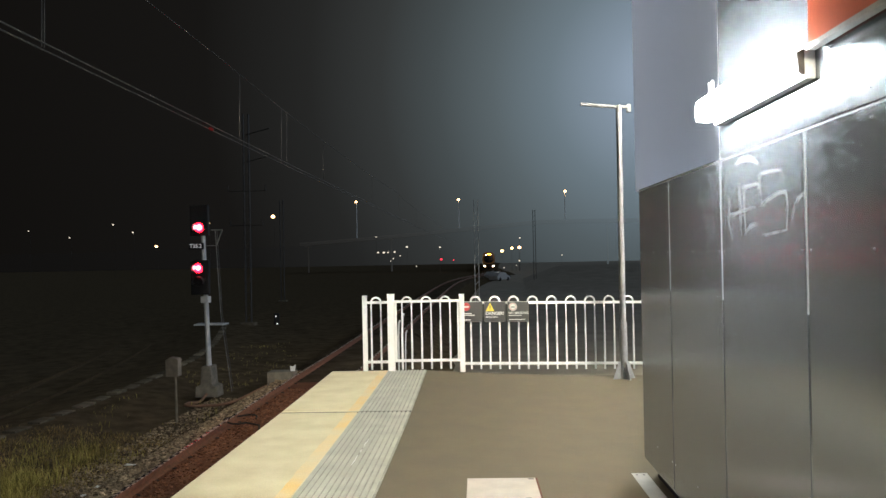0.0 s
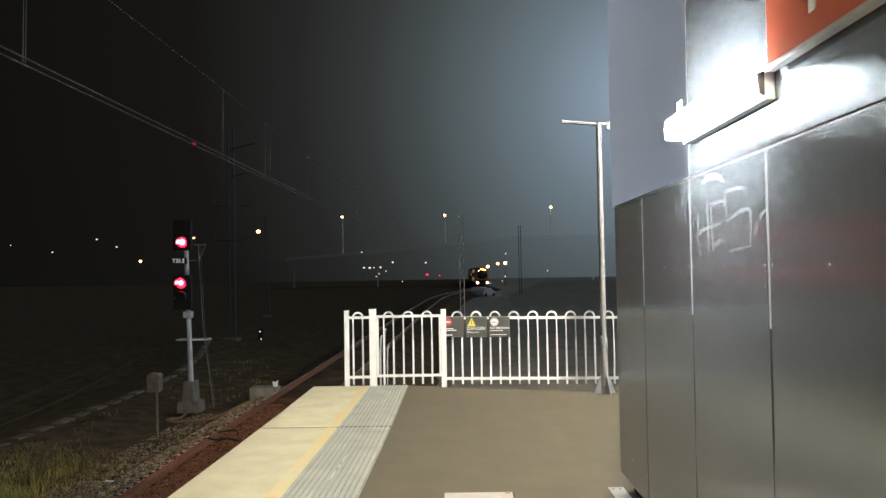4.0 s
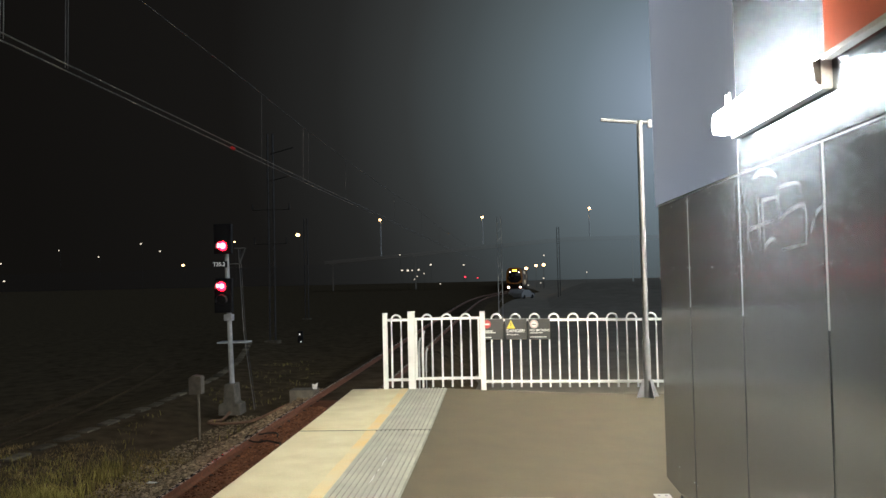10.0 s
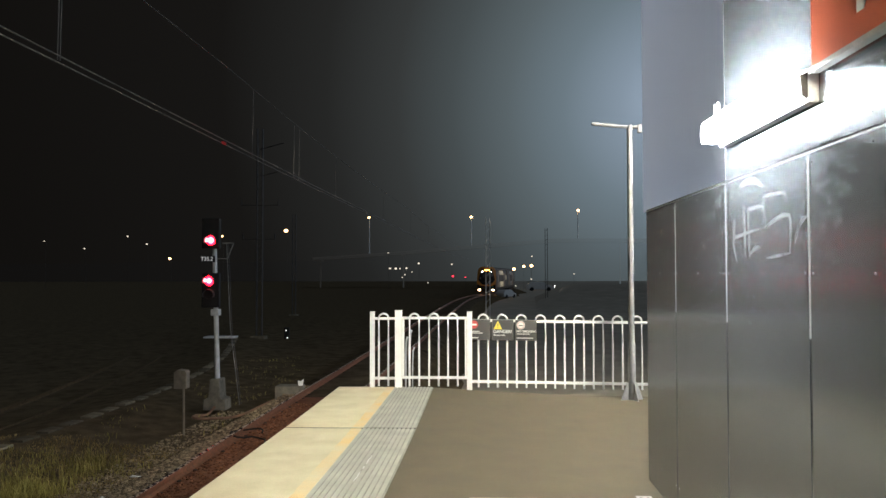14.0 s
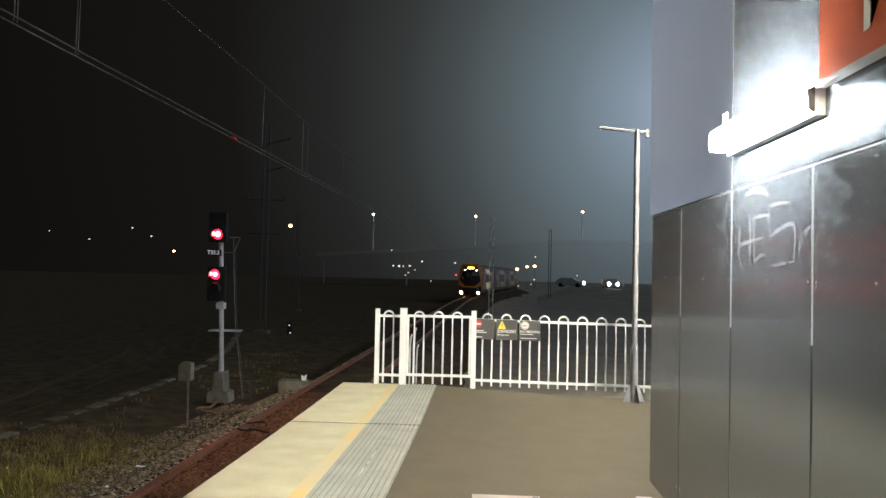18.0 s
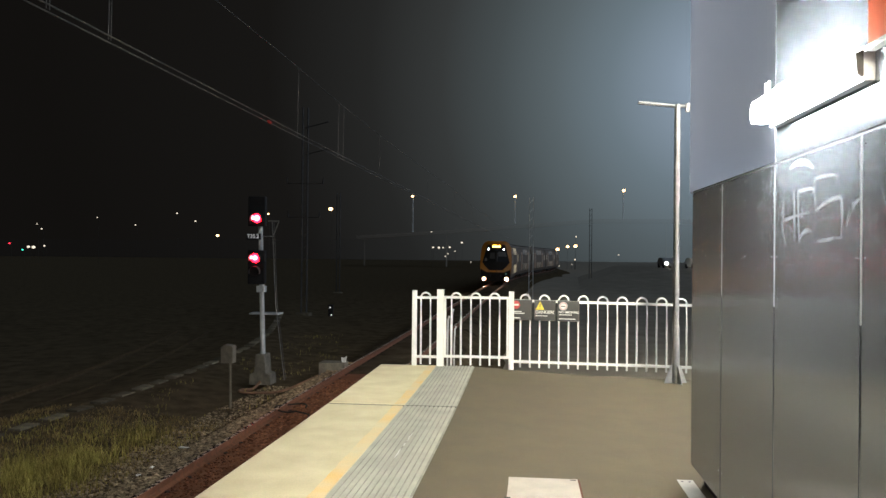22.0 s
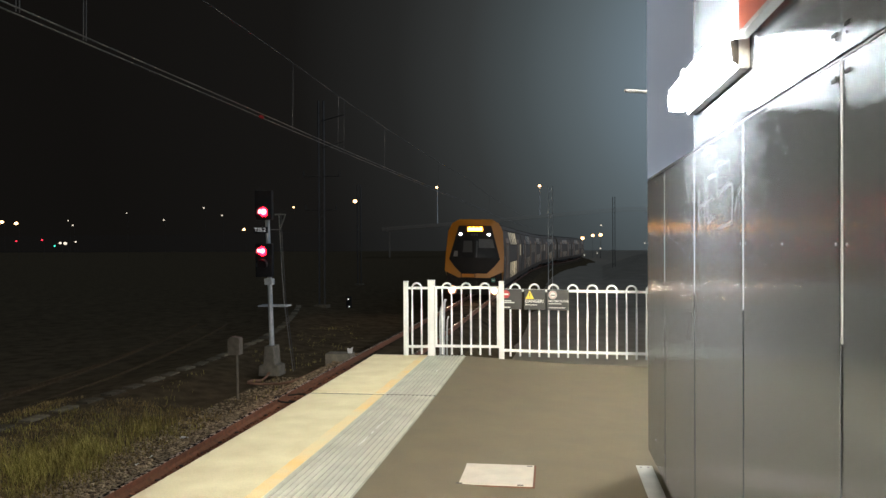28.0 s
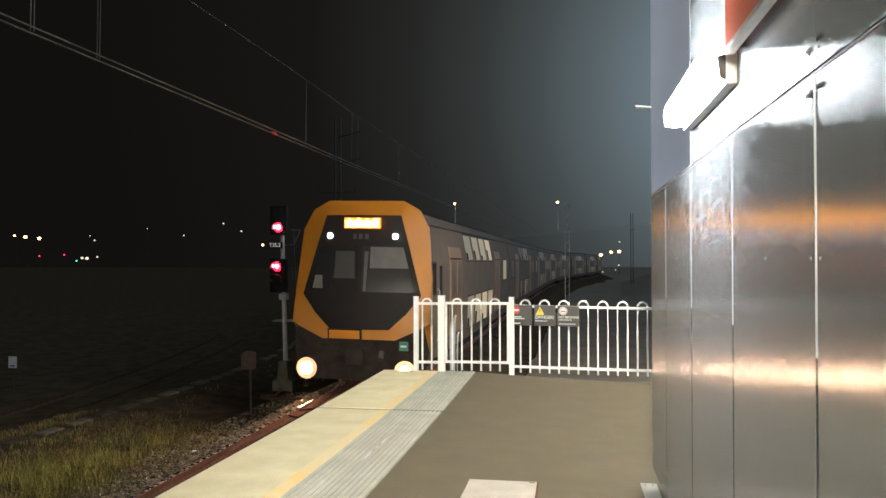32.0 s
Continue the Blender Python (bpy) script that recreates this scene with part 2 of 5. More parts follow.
M_TMASK = mat("train_black_mask", (0.020, 0.017, 0.016), 0.55, var=0.1, bump=0.0, rvar=0.05, spec=0.12)
M_TGLASS = mat("dark_cab_glass", (0.026, 0.025, 0.025), 0.12, var=0.1, bump=0.0, rvar=0.02, spec=0.08)
M_TBLIND = mat("pale_blind", (0.055, 0.054, 0.052), 0.7, var=0.15)
M_TDOOR = mat("train_door", (0.30, 0.165, 0.085), 0.5, var=0.15)
M_HEAD = glow("headlight", (1.0, 0.58, 0.34), 440)
# rings round the headlight whose falling emission paints its bloom
M_HEADRIM = glow("headlight_outer_bloom", (1.0, 0.46, 0.32), 0.10)
M_HEADWARM = glow("headlight_inner_bloom", (1.0, 0.72, 0.60), 1.0)
M_HEADRING = glow("headlight_bloom", (1.0, 0.56, 0.40), 0.42)
M_MARK = glow("marker_light", (0.86, 0.92, 1.0), 34)
M_DEST = glow("led_destination", (1.0, 0.38, 0.03), 36)
M_DESTRIM = glow("led_display_edge", (1.0, 0.33, 0.02), 0.95)
M_SALOON = glow("lit_saloon_window", (1.0, 0.82, 0.52), 0.36, 0.7)
M_SALOONDIM = glow("dim_saloon_window", (1.0, 0.76, 0.50), 0.085, 0.9)
M_VESTIBULE = glow("dim_door_window", (1.0, 0.66, 0.38), 0.028)
M_TROUGH = mat("cable_trough_lid", (0.20, 0.17, 0.12), 0.9, var=0.35, scale=5, bump=0.3, per=0.5, spec=0.0)
M_WEEDS = mat("dry_short_weeds", (0.44, 0.31, 0.13), 0.85, var=0.4, scale=2.0, bump=0, tint=(0.18, 0.125, 0.05), spec=0.03, island=0.5)
M_POLE = mat("weathered_galvanised_pole", (0.47, 0.48, 0.48), 0.55, 0.0, var=0.2, scale=9, bump=0.1)
# darker copies for the siding, with its dimness put into the colour
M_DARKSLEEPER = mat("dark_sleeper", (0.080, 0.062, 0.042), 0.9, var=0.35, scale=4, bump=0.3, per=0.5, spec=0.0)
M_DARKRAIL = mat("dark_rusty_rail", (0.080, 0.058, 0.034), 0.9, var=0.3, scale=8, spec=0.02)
M_PLINTH = mat("weathered_cast_plinth", (0.195, 0.176, 0.143), 0.9, var=0.35, scale=6, bump=0.3, spec=0.1)
# bed colour with the lack of light put into it
M_UNLITBED = mat("unlit_track_bed", (0.085, 0.066, 0.044), 0.95, var=0.5, scale=1.2, bump=0.6, bscale=40, spec=0.0)
# pale film for the lamp's reflections drawn on the panel
M_LAMPMARK = mat("lamp_reflection_stroke", (0.74, 0.76, 0.79), 0.6, 0.0, var=0.3, scale=12, bump=0.0)
M_LAMPMARK.node_tree.nodes["Principled BSDF"].inputs["Alpha"].default_value = 0.36
# red put into the colour for the signal's glint on the wire
M_REDGLINT = mat("red_wire_glint", (0.60, 0.03, 0.03), 0.2, var=0.1)
M_CARGREEN = glow("green_signal_lens", (0.05, 0.85, 0.55), 2.5)
M_CARLAMP = glow("car_headlamp", (1.0, 0.95, 0.84), 24)
M_CARPAINT = mat("grey_car_paint", (0.42, 0.42, 0.41), 0.45, 0.1, var=0.1, bump=0.0)
# plate colour with a faint emission added to show its green
M_GREEN = glow("green_marker", (0.05, 0.20, 0.15), 0.06)


for m in (M_SALOON, M_SALOONDIM, M_VESTIBULE):
    m.node_tree.nodes["Principled BSDF"].inputs["Base Color"].default_value = (0.035, 0.033, 0.030, 1)          # tinted glass


def frosted(name, col, through_share):
    """Frosted sheet that lets light through and scatters it."""
    m = mat(name, col, 0.5, var=0.08, scale=1.2, bump=0.02)
    n, l = m.node_tree.nodes, m.node_tree.links
    tr, mx, out = n.new("ShaderNodeBsdfTranslucent"), n.new("ShaderNodeMixShader"), n["Material Output"]
    tr.inputs["Color"].default_value = (*col, 1)
    mx.inputs[0].default_value = through_share
    l.new(n["Principled BSDF"].outputs[0], mx.inputs[1])
    l.new(tr.outputs[0], mx.inputs[2])
    l.new(mx.outputs[0], out.inputs["Surface"])
    return m


M_FROST = frosted("frosted_sheet", (0.84, 0.87, 0.93), 0.92)


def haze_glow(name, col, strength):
    """A far surface that emits the sky's glow colour in place of haze."""
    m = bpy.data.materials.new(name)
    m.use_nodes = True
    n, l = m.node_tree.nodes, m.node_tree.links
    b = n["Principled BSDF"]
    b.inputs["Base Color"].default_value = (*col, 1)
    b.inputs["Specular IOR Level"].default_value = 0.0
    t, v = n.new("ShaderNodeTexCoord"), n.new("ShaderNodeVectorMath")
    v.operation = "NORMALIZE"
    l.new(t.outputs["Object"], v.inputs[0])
    l.new(sky_glare(n, l, v.outputs[0]), b.inputs["Emission Color"])
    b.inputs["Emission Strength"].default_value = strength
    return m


# ridge and bridge concrete carry the glare as emitted haze
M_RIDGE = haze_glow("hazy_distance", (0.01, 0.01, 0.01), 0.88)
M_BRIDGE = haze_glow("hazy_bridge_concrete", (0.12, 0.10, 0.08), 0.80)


# ---- mesh helpers ----
def box(bm, x0, x1, y0, y1, z0, z1, bevel=0.0):
    made = bmesh.ops.create_cube(bm, size=1.0)
    vs = made["verts"]
    for v in vs:
        v.co = Vector((x0 if v.co.x < 0 else x1, y0 if v.co.y < 0 else y1, z0 if v.co.z < 0 else z1))
    if bevel:
        es = list({e for v in vs for e in v.link_edges})
        bmesh.ops.bevel(bm, geom=es, offset=bevel, segments=2, affect="EDGES", profile=0.7)
    return bm


def rod(bm, a, b, r0, r1=None, seg=12, caps=True):
    a, b = Vector(a), Vector(b)
    r1 = r0 if r1 is None else r1
    m = Matrix.Translation((a + b) / 2) @ (b - a).to_track_quat("Z", "Y").to_matrix().to_4x4()
    bmesh.ops.create_cone(bm, cap_ends=caps, segments=seg, radius1=r0, radius2=r1, depth=(b - a).length, matrix=m)
    return bm


def tube(bm, pts, r, seg=8):
    """A pipe through points."""
    pts = [Vector(p) for p in pts]
    rings = []
    for i, p in enumerate(pts):
        d = (pts[min(i + 1, len(pts) - 1)] - pts[max(i - 1, 0)]).normalized()
        q = d.to_track_quat("Z", "Y")
        rings.append([bm.verts.new(p + q @ Vector((r * math.cos(k * math.tau / seg), r * math.sin(k * math.tau / seg), 0))) for k in range(seg)])
    for a, b in zip(rings, rings[1:]):
        for k in range(seg):
            bm.faces.new((a[k], a[(k + 1) % seg], b[(k + 1) % seg], b[k]))
    bm.faces.new(rings[0][::-1])
    bm.faces.new(rings[-1])
    return bm


def prism(bm, poly, axis, lo, hi):
    """A polygon pushed from lo to hi along an axis; poly gives the other two coordinates."""
    def at(p, h):
        return {"x": (h, p[0], p[1]), "y": (p[0], h, p[1]), "z": (p[0], p[1], h)}[axis]
    a = [bm.verts.new(at(p, lo)) for p in poly]
    b = [bm.verts.new(at(p, hi)) for p in poly]
    k = len(poly)
    for i in range(k):
        bm.faces.new((a[i], a[(i + 1) % k], b[(i + 1) % k], b[i]))
    bm.faces.new(a[::-1])
    bm.faces.new(b)
    bmesh.ops.recalc_face_normals(bm, faces=bm.faces[:])
    return bm


def mesh_of(name, bm, material, smooth=False):
    bmesh.ops.recalc_face_normals(bm, faces=bm.faces[:])
    me = bpy.data.meshes.new(name)
    bm.to_mesh(me)
    bm.free()
    me.materials.append(material)
    if smooth:
        for p in me.polygons:
            p.use_smooth = True
        me.set_sharp_from_angle(angle=radians(35))
    return me


def part(name, bm, material, parent=None, label="", smooth=False):
    me = bm if isinstance(bm, bpy.types.Mesh) else mesh_of(name, bm, material, smooth)
    ob = new(name, me)
    ob.parent = parent
    if label:
        ob["label"] = label
    return ob


def thing(name, at, label, category, group="", kind="", rz=0.0):
    e = new(name)
    e.matrix_basis = pose(*at, 0, 0, rz)
    e.empty_display_size = 0.2
    return tagged(e, label, category, group, kind)


def B():
    return bmesh.new()


def text_mesh(s, size, depth=0.0015):
    c = bpy.data.curves.new("text", "FONT")
    c.offset = size * 0.014
    c.body, c.size, c.extrude, c.align_x, c.align_y = s, size, depth, "LEFT", "CENTER"
    ob = bpy.data.objects.new("text", c)
    scene.collection.objects.link(ob)
    dg = bpy.context.evaluated_depsgraph_get()
    me = bpy.data.meshes.new_from_object(ob.evaluated_get(dg))
    bpy.data.objects.remove(ob)
    return me


# ---- plan: track and ground ----
ENDY = 13.25            # platform end
FALL = 0.057            # crossfall of the platform away from the track
NOSE_AT_END, SPEED = 17.0, 6.2
TRACK = ((-80, -6.3), (-14, -4.70), (2, -3.97), (8, -3.86), (13, -3.86), (17, -3.86), (23, -3.70), (29, -3.56), (41, -3.38), (61, -3.02), (71, -2.80), (86, -2.45), (98, -1.98), (114, -0.75), (128, 1.10),
         (141, 2.85), (160, 5.25), (178, 6.75), (197, 7.00), (206, 6.35), (214, 5.95), (226, 5.75), (240, 6.1), (300, 8.5), (420, 14.0))


def smooth_through(knots):
    xs = np.arange(knots[0][0], knots[-1][0], 1.0)
    ys = np.interp(xs, [k[0] for k in knots], [k[1] for k in knots])
    for _ in range(25):
        ys[1:-1] = 0.25 * ys[:-2] + 0.5 * ys[1:-1] + 0.25 * ys[2:]
    return lambda v: float(np.interp(v, xs, ys))


track_x = smooth_through(TRACK)
edge_x = smooth_through(((-14, -3.22), (2.2, -2.56), (5.8, -2.43), (9.75, -2.32), (13.25, -2.30), (14, -2.30), (16, -2.30)))
siding_x = smooth_through(((-80, -12.2), (15, -12.2), (21, -12.4), (35, -15.2), (50, -20.0), (90, -37), (140, -61)))


trough_x = smooth_through(((0, -10.6), (9, -10.5), (13, -10.17), (17, -9.85), (21, -9.75), (25, -9.85), (30, -10.2), (38, -12.2), (48, -15), (60, -19)))


def rail_z(y):
    return -1.11 - 0.003 * min(max(0.0, y - 15), 200)


def ground_z(x, y):
    r = rail_z(y)
    d = abs(x - track_x(y))
    base = r - 0.30 - 0.62 * min(1.0, max(0.0, (d - 1.45) / 1.3))
    if d > 2.2:
        base += 0.05 * noise.noise((x * 0.35, y * 0.35, 0)) * min(1, d - 2.2)
    if 0 < y < 58:
        base = max(base, -2.02 + 0.29 * math.exp(-((x - trough_x(y)) / 1.7) ** 2))
    return base

# ---- ground ----
def ground():
    xs = sorted(set([-900, -500, -300, -200, -140, -100, -70, -50, -38, -30, -24, -20] + [round(-17 + 0.4 * i, 2) for i in range(44)] + [1.5, 3, 5, 8, 11, 15, 20, 28, 40, 60, 90, 140, 200, 320, 560, 900]))
    ys = sorted(set([-300, -150, -80, -50, -35, -25] + [-18 + 0.8 * i for i in range(80)] + [46 + 3 * i for i in range(70)] + [262, 300, 360, 450, 600, 900, 1400, 2400]))
    vs = [(x, y, ground_z(x, min(y, 410))) for y in ys for x in xs]
    k = len(xs)
    fs = [(j * k + i, j * k + i + 1, (j + 1) * k + i + 1, (j + 1) * k + i) for j in range(len(ys) - 1) for i in range(k - 1)]
    me = bpy.data.meshes.new("ground")
    me.from_pydata(vs, [], fs)
    me.materials.append(M_GROUND)
    for p in me.polygons:
        p.use_smooth = True
    tagged(new("ground", me), "dark dry grass and dirt beside the railway", "ground", kind="structure")


ground()


def yard():
    """A thin ground layer east of the line, its pale colour standing in for haze."""
    out = (0.0, 0.5, 1.2, 2.5, 4.5, 7, 11, 16, 24, 36, 55, 90, 150, 300)
    ys = [13.6 + 1.6 * k for k in range(40)] + [79 + 6 * k for k in range(58)]
    vs = []
    for y in ys:
        x0 = track_x(min(y, 410)) + 2.75 + 0.35 * noise.noise((0.0, y * 0.45, 3.0))
        for u in out:
            g = ground_z(x0 + u, min(y, 410))
            vs.append((x0 + u, y, g + (0.075 if u else -0.12)))
    k = len(out)
    fs = [(j * k + i, j * k + i + 1, (j + 1) * k + i + 1, (j + 1) * k + i) for j in range(len(ys) - 1) for i in range(k - 1)]
    me = bpy.data.meshes.new("yard")
    me.from_pydata(vs, [], fs)
    me.materials.append(M_VEILGROUND)
    for p in me.polygons:
        p.use_smooth = True
    tagged(new("yard", me), "ground beside the railway line, coloured pale for the haze over it", "ground", kind="structure")


yard()


# ---- platform ----
def top_z(x):
    return -FALL * max(0.0, min(x, 2.6) + 0.69)


def across(u, y):
    """x at a share of the paved edge strip: 0 the platform edge, 0.6 the tactile panel, 1 the asphalt."""
    return edge_x(y) + u * 1.612 * (1 + 0.006 * max(0.0, ENDY - y))


def platform():
    p = thing("platform", (0, 0, 0), "railway platform with cream edge slabs and brown asphalt", "platform", kind="structure")
    rows = [ENDY, 9.75, 4.7, -0.35, -5.4, -10.45]

    def strip(bm, u0, u1, y0, y1, z0, z1, top_drop=0.0):
        """A block between two shares of the strip, following the curve of the edge."""
        n = 8
        rings = []
        for k in range(n + 1):
            y = y0 + (y1 - y0) * k / n
            a, b = across(u0, y), across(u1, y)
            rings.append([bm.verts.new(c) for c in ((a, y, z0), (b, y, z0), (b, y, z1 - top_drop), (a, y, z1))])
        for r, s in zip(rings, rings[1:]):
            for k in range(4):
                bm.faces.new((r[k], r[(k + 1) % 4], s[(k + 1) % 4], s[k]))
        bm.faces.new(rings[0][::-1])
        bm.faces.new(rings[-1])
        return bm

    bm = B()
    strip(bm, 0.09, 0.985, -11.2, ENDY - 0.06, -2.2, -0.14)
    part("platform_wall", bm, M_CONC, p, "grey concrete retaining wall")
    bm = B()
    box(bm, -0.70, 7.0, -11.2, ENDY - 0.06, -2.2, -0.30)
    part("platform_fill", bm, M_CONC, p, "grey concrete base")
    bm = B()
    n = 24
    rings = []
    for k in range(n + 1):
        y = -11.2 + (ENDY - 0.02 + 11.2) * k / n
        a = across(1.0, y) + 0.003
        rings.append([bm.verts.new(c) for c in ((a, y, -0.29), (7.0, y, -0.29), (7.0, y, top_z(7.0)), (1.4, y, top_z(1.4)), (a, y, -0.002))])
    for r, s in zip(rings, rings[1:]):
        for k in range(5):
            bm.faces.new((r[k], r[(k + 1) % 5], s[(k + 1) % 5], s[k]))
    bm.faces.new(rings[0][::-1])
    bm.faces.new(rings[-1])
    part("asphalt_surface", bm, M_ASPHALT, p, "brown asphalt with worn patches")
    rng = random.Random(4)
    for y1, y0 in zip(rows, rows[1:]):
        y0 += 0.075
        bm = strip(B(), 0.0, 0.594, y0, y1, -0.155, 0.0)
        bmesh.ops.recalc_face_normals(bm, faces=bm.faces[:])
        long_edges = [e for e in bm.edges if all(v.co.z > -0.01 for v in e.verts)]
        bmesh.ops.bevel(bm, geom=[e for e in long_edges if len(e.link_faces) == 2 and e.calc_face_angle(0) > 0.5], offset=0.008, segments=2, affect="EDGES")
        part("edge_slab", bm, M_COPING, p)
        bm = strip(B(), 0.597, 0.998, y0 - 0.036, y1, -0.10, -0.006)
        panel = part("tactile_panel", bm, M_GROOVE, p, "grey-green ribbed tactile panel")
        for r in range(12):
            bm = strip(B(), 0.601 + r * 0.0331, 0.601 + r * 0.0331 + 0.0215, y0 - 0.036, y1, -0.008, 0.004)
            part("rib", bm, M_TACTILE, panel)
        bm = B()
        m = 44
        ys = [y0 + 0.004 + (y1 - y0 - 0.008) * k / m for k in range(m + 1)]
        left = [(across(0.515, y) + rng.uniform(-0.007, 0.007), y) for y in ys]
        for k in range(m):
            q = [bm.verts.new((*c, 0.0013)) for c in (left[k], (across(0.592, ys[k]), ys[k]), (across(0.592, ys[k + 1]), ys[k + 1]), left[k + 1])]
            bm.faces.new(q)
        part("yellow_line", bm, M_YELLOW, p, "worn yellow painted line")
        part("joint_filler", strip(B(), 0.004, 0.996, y0 - 0.074, y0 - 0.001, -0.10, -0.010), M_JOINT, p, "dark joint filler")
        part("joint_filler", strip(B(), 0.60, 0.996, y0 - 0.072, y0 - 0.037, -0.0098, 0.0005), M_JOINT, p, "dark joint filler")


platform()


def paint_scuff():
    s = thing("paint_scuff", (-1.068, 7.8, 0.0), "thin broken streak of white paint on the tactile strip", "paint mark")
    rng = random.Random(31)
    for y0, y1 in ((-0.52, -0.16), (-0.06, 0.06), (0.14, 0.52), (3.78, 3.90)):
        bm = B()
        n = 6
        a = []
        for k in range(n + 1):
            y = y0 + (y1 - y0) * k / n
            x = 0.026 * y / 1.0 + rng.uniform(-0.004, 0.004)
            w = 0.0015 + 0.0035 * math.sin(math.pi * k / n)
            a.append([bm.verts.new(c) for c in ((x - w, y, 0.0030), (x + w, y, 0.0030), (x + w, y, 0.0052), (x - w, y, 0.0052))])
        for r, q in zip(a, a[1:]):
            for k in range(4):
                bm.faces.new((r[k], r[(k + 1) % 4], q[(k + 1) % 4], q[k]))
        bm.faces.new(a[0][::-1])
        bm.faces.new(a[-1])
        part("streak", bm, M_WHITE, s)


paint_scuff()


def cover_plate():
    h = thing("access_cover", (0.235, 6.68, top_z(0.235)), "pale metal access cover set in the asphalt", "cover")
    bm = B()
    box(bm, -0.368, 0.368, -0.313, 0.313, -0.002, 0.004, 0.001)
    part("frame", bm, M_RUST, h, "rusty brown surround")
    bm = B()
    box(bm, -0.35, 0.35, -0.295, 0.295, 0.003, 0.011, 0.003)
    part("plate", bm, M_HATCH, h)
    for x, y, w, d in ((-0.30, 0.27, 0.05, 0.02), (0.31, 0.26, 0.05, 0.018), (-0.25, -0.285, 0.05, 0.02), (0.25, -0.285, 0.05, 0.02), (-0.335, -0.23, 0.02, 0.03)):
        bm = B()
        box(bm, x - w / 2, x + w / 2, y - d / 2, y + d / 2, 0.0095, 0.0125)
        part("lifting_slot", bm, M_JOINT, h, "dark slot")


cover_plate()


def floor_strip():
    s = thing("floor_strip", (1.592, 0, top_z(1.58)), "brushed aluminium drain strip along the wall foot", "strip")
    bm = B()
    box(bm, -0.09, 0.055, -8, 7.36, -0.004, 0.010, 0.003)
    part("plate", bm, M_STRIP, s)
    for x in (-0.05, 0.015):
        bm = B()
        rod(bm, (x, 7.30, 0.009), (x, 7.30, 0.014), 0.011)
        part("screw", bm, M_SCREW, s)


floor_strip()


# ---- platform building ----
WX, WEND, WUP, BAND = 1.60, 7.24, 4.96, 2.485


def building():
    w = thing("wall_east", (0, 0, 0), "dark grey metal-clad station building with bolted panels", "building", kind="structure")
    bm = B()
    prism(bm, [(WX + 0.012, 0.08), (WX + 0.012, BAND - 0.01), (WX + 0.30, BAND - 0.01), (WX + 0.30, -0.2), (WX + 0.12, -0.2), (WX + 0.12, -0.06), (WX + 0.055, 0.035)], "y", -10, WEND - 0.008)
    part("core", bm, M_JOINT, w, "dark backing behind the panels")
    bm = B()
    box(bm, WX + 0.012, WX + 3.6, -10, WUP - 0.008, BAND + 0.006, 6.2)
    part("upper_core", bm, M_JOINT, w)
    joints = [WEND, 6.20, WUP] + [WUP - 1.2 * k for k in range(1, 12)]
    bm = B()
    bmesh.ops.create_uvsphere(bm, u_segments=8, v_segments=4, radius=0.0058, matrix=Matrix.Scale(0.5, 4, (1, 0, 0)))
    screw = mesh_of("screw", bm, M_SCREW)
    for k, (y1, y0) in enumerate(zip(joints, joints[1:])):
        bm = B()
        g = 0.004
        prism(bm, [(WX, 0.060), (WX, BAND - g), (WX + 0.010, BAND - g), (WX + 0.010, 0.062), (WX + 0.048, 0.030), (WX + 0.105, -0.056), (WX + 0.096, -0.060), (WX + 0.040, 0.024)], "y", y0 + g, y1 - g)
        bmesh.ops.bevel(bm, geom=[e for e in bm.edges if abs(e.verts[0].co.x - WX) < 1e-4 and abs(e.verts[1].co.x - WX) < 1e-4], offset=0.009, segments=3, affect="EDGES")
        panel = part("cladding_panel", bm, M_CLAD, w)
        zs = (0.28, 1.92, BAND - 0.055)
        spots = [(y0 + 0.045, z) for z in zs] + [(y1 - 0.045, z) for z in zs] + [((y0 + y1) / 2, z) for z in zs]
        if y1 <= WUP + 0.01:
            bm = B()
            box(bm, WX, WX + 0.01, y0 + g, y1 - g, BAND + g, 5.3, 0.003)
            part("cladding_panel", bm, M_CLAD, w)
            spots += [(y0 + 0.045, BAND + 0.06), (y1 - 0.045, BAND + 0.06), ((y0 + y1) / 2, BAND + 0.06), (y0 + 0.045, 3.6), (y1 - 0.045, 3.6)]
        if y1 > -0.5:
            for y, z in spots:
                o = part("screw", screw, None, panel)
                o.location = (WX - 0.001, y, z)
        # pale strips draw the lamp's highlight, so they stop at 1.62 m
        for ye in (y0 + g, y1 - g) if y0 < 6 and y1 > 2 else ():
            bm = B()
            box(bm, WX - 0.0016, WX + 0.004, ye - 0.0016, ye + 0.0016, 1.62, BAND - g - 0.001)
            part("edge_strip", bm, M_EDGE, panel, "bare aluminium panel edge, drawing the lamp's highlight")
        bm = B()
        box(bm, WX - 0.0016, WX + 0.004, y0 + g + 0.004, y1 - g - 0.004, BAND - g - 0.006, BAND - g)
        part("edge_strip", bm, M_EDGE, panel, "bare aluminium panel edge, drawing the lamp's highlight")
    bm = B()
    box(bm, -0.004, 0.0, -0.022, 0.022, -0.006, 0.006, 0.0015)
    clip = mesh_of("clip", bm, M_JOINT)
    for y in (2.56, 0.16):
        for dy, dz in ((0.055, 0.075), (-0.055, 0.085), (0.055, -0.065), (-0.055, -0.055)):
            o = part("clip", clip, None, w, "small dark fixing clip")
            o.location = (WX, y + dy, BAND + dz)
    bm = B()
    box(bm, WX - 0.0016, WX + 0.006, WUP - 0.0075, WUP - 0.0015, BAND + 0.005, 5.29)
    part("edge_strip", bm, M_EDGE, w, "bare aluminium panel edge, drawing the lamp's highlight")
    bm = B()
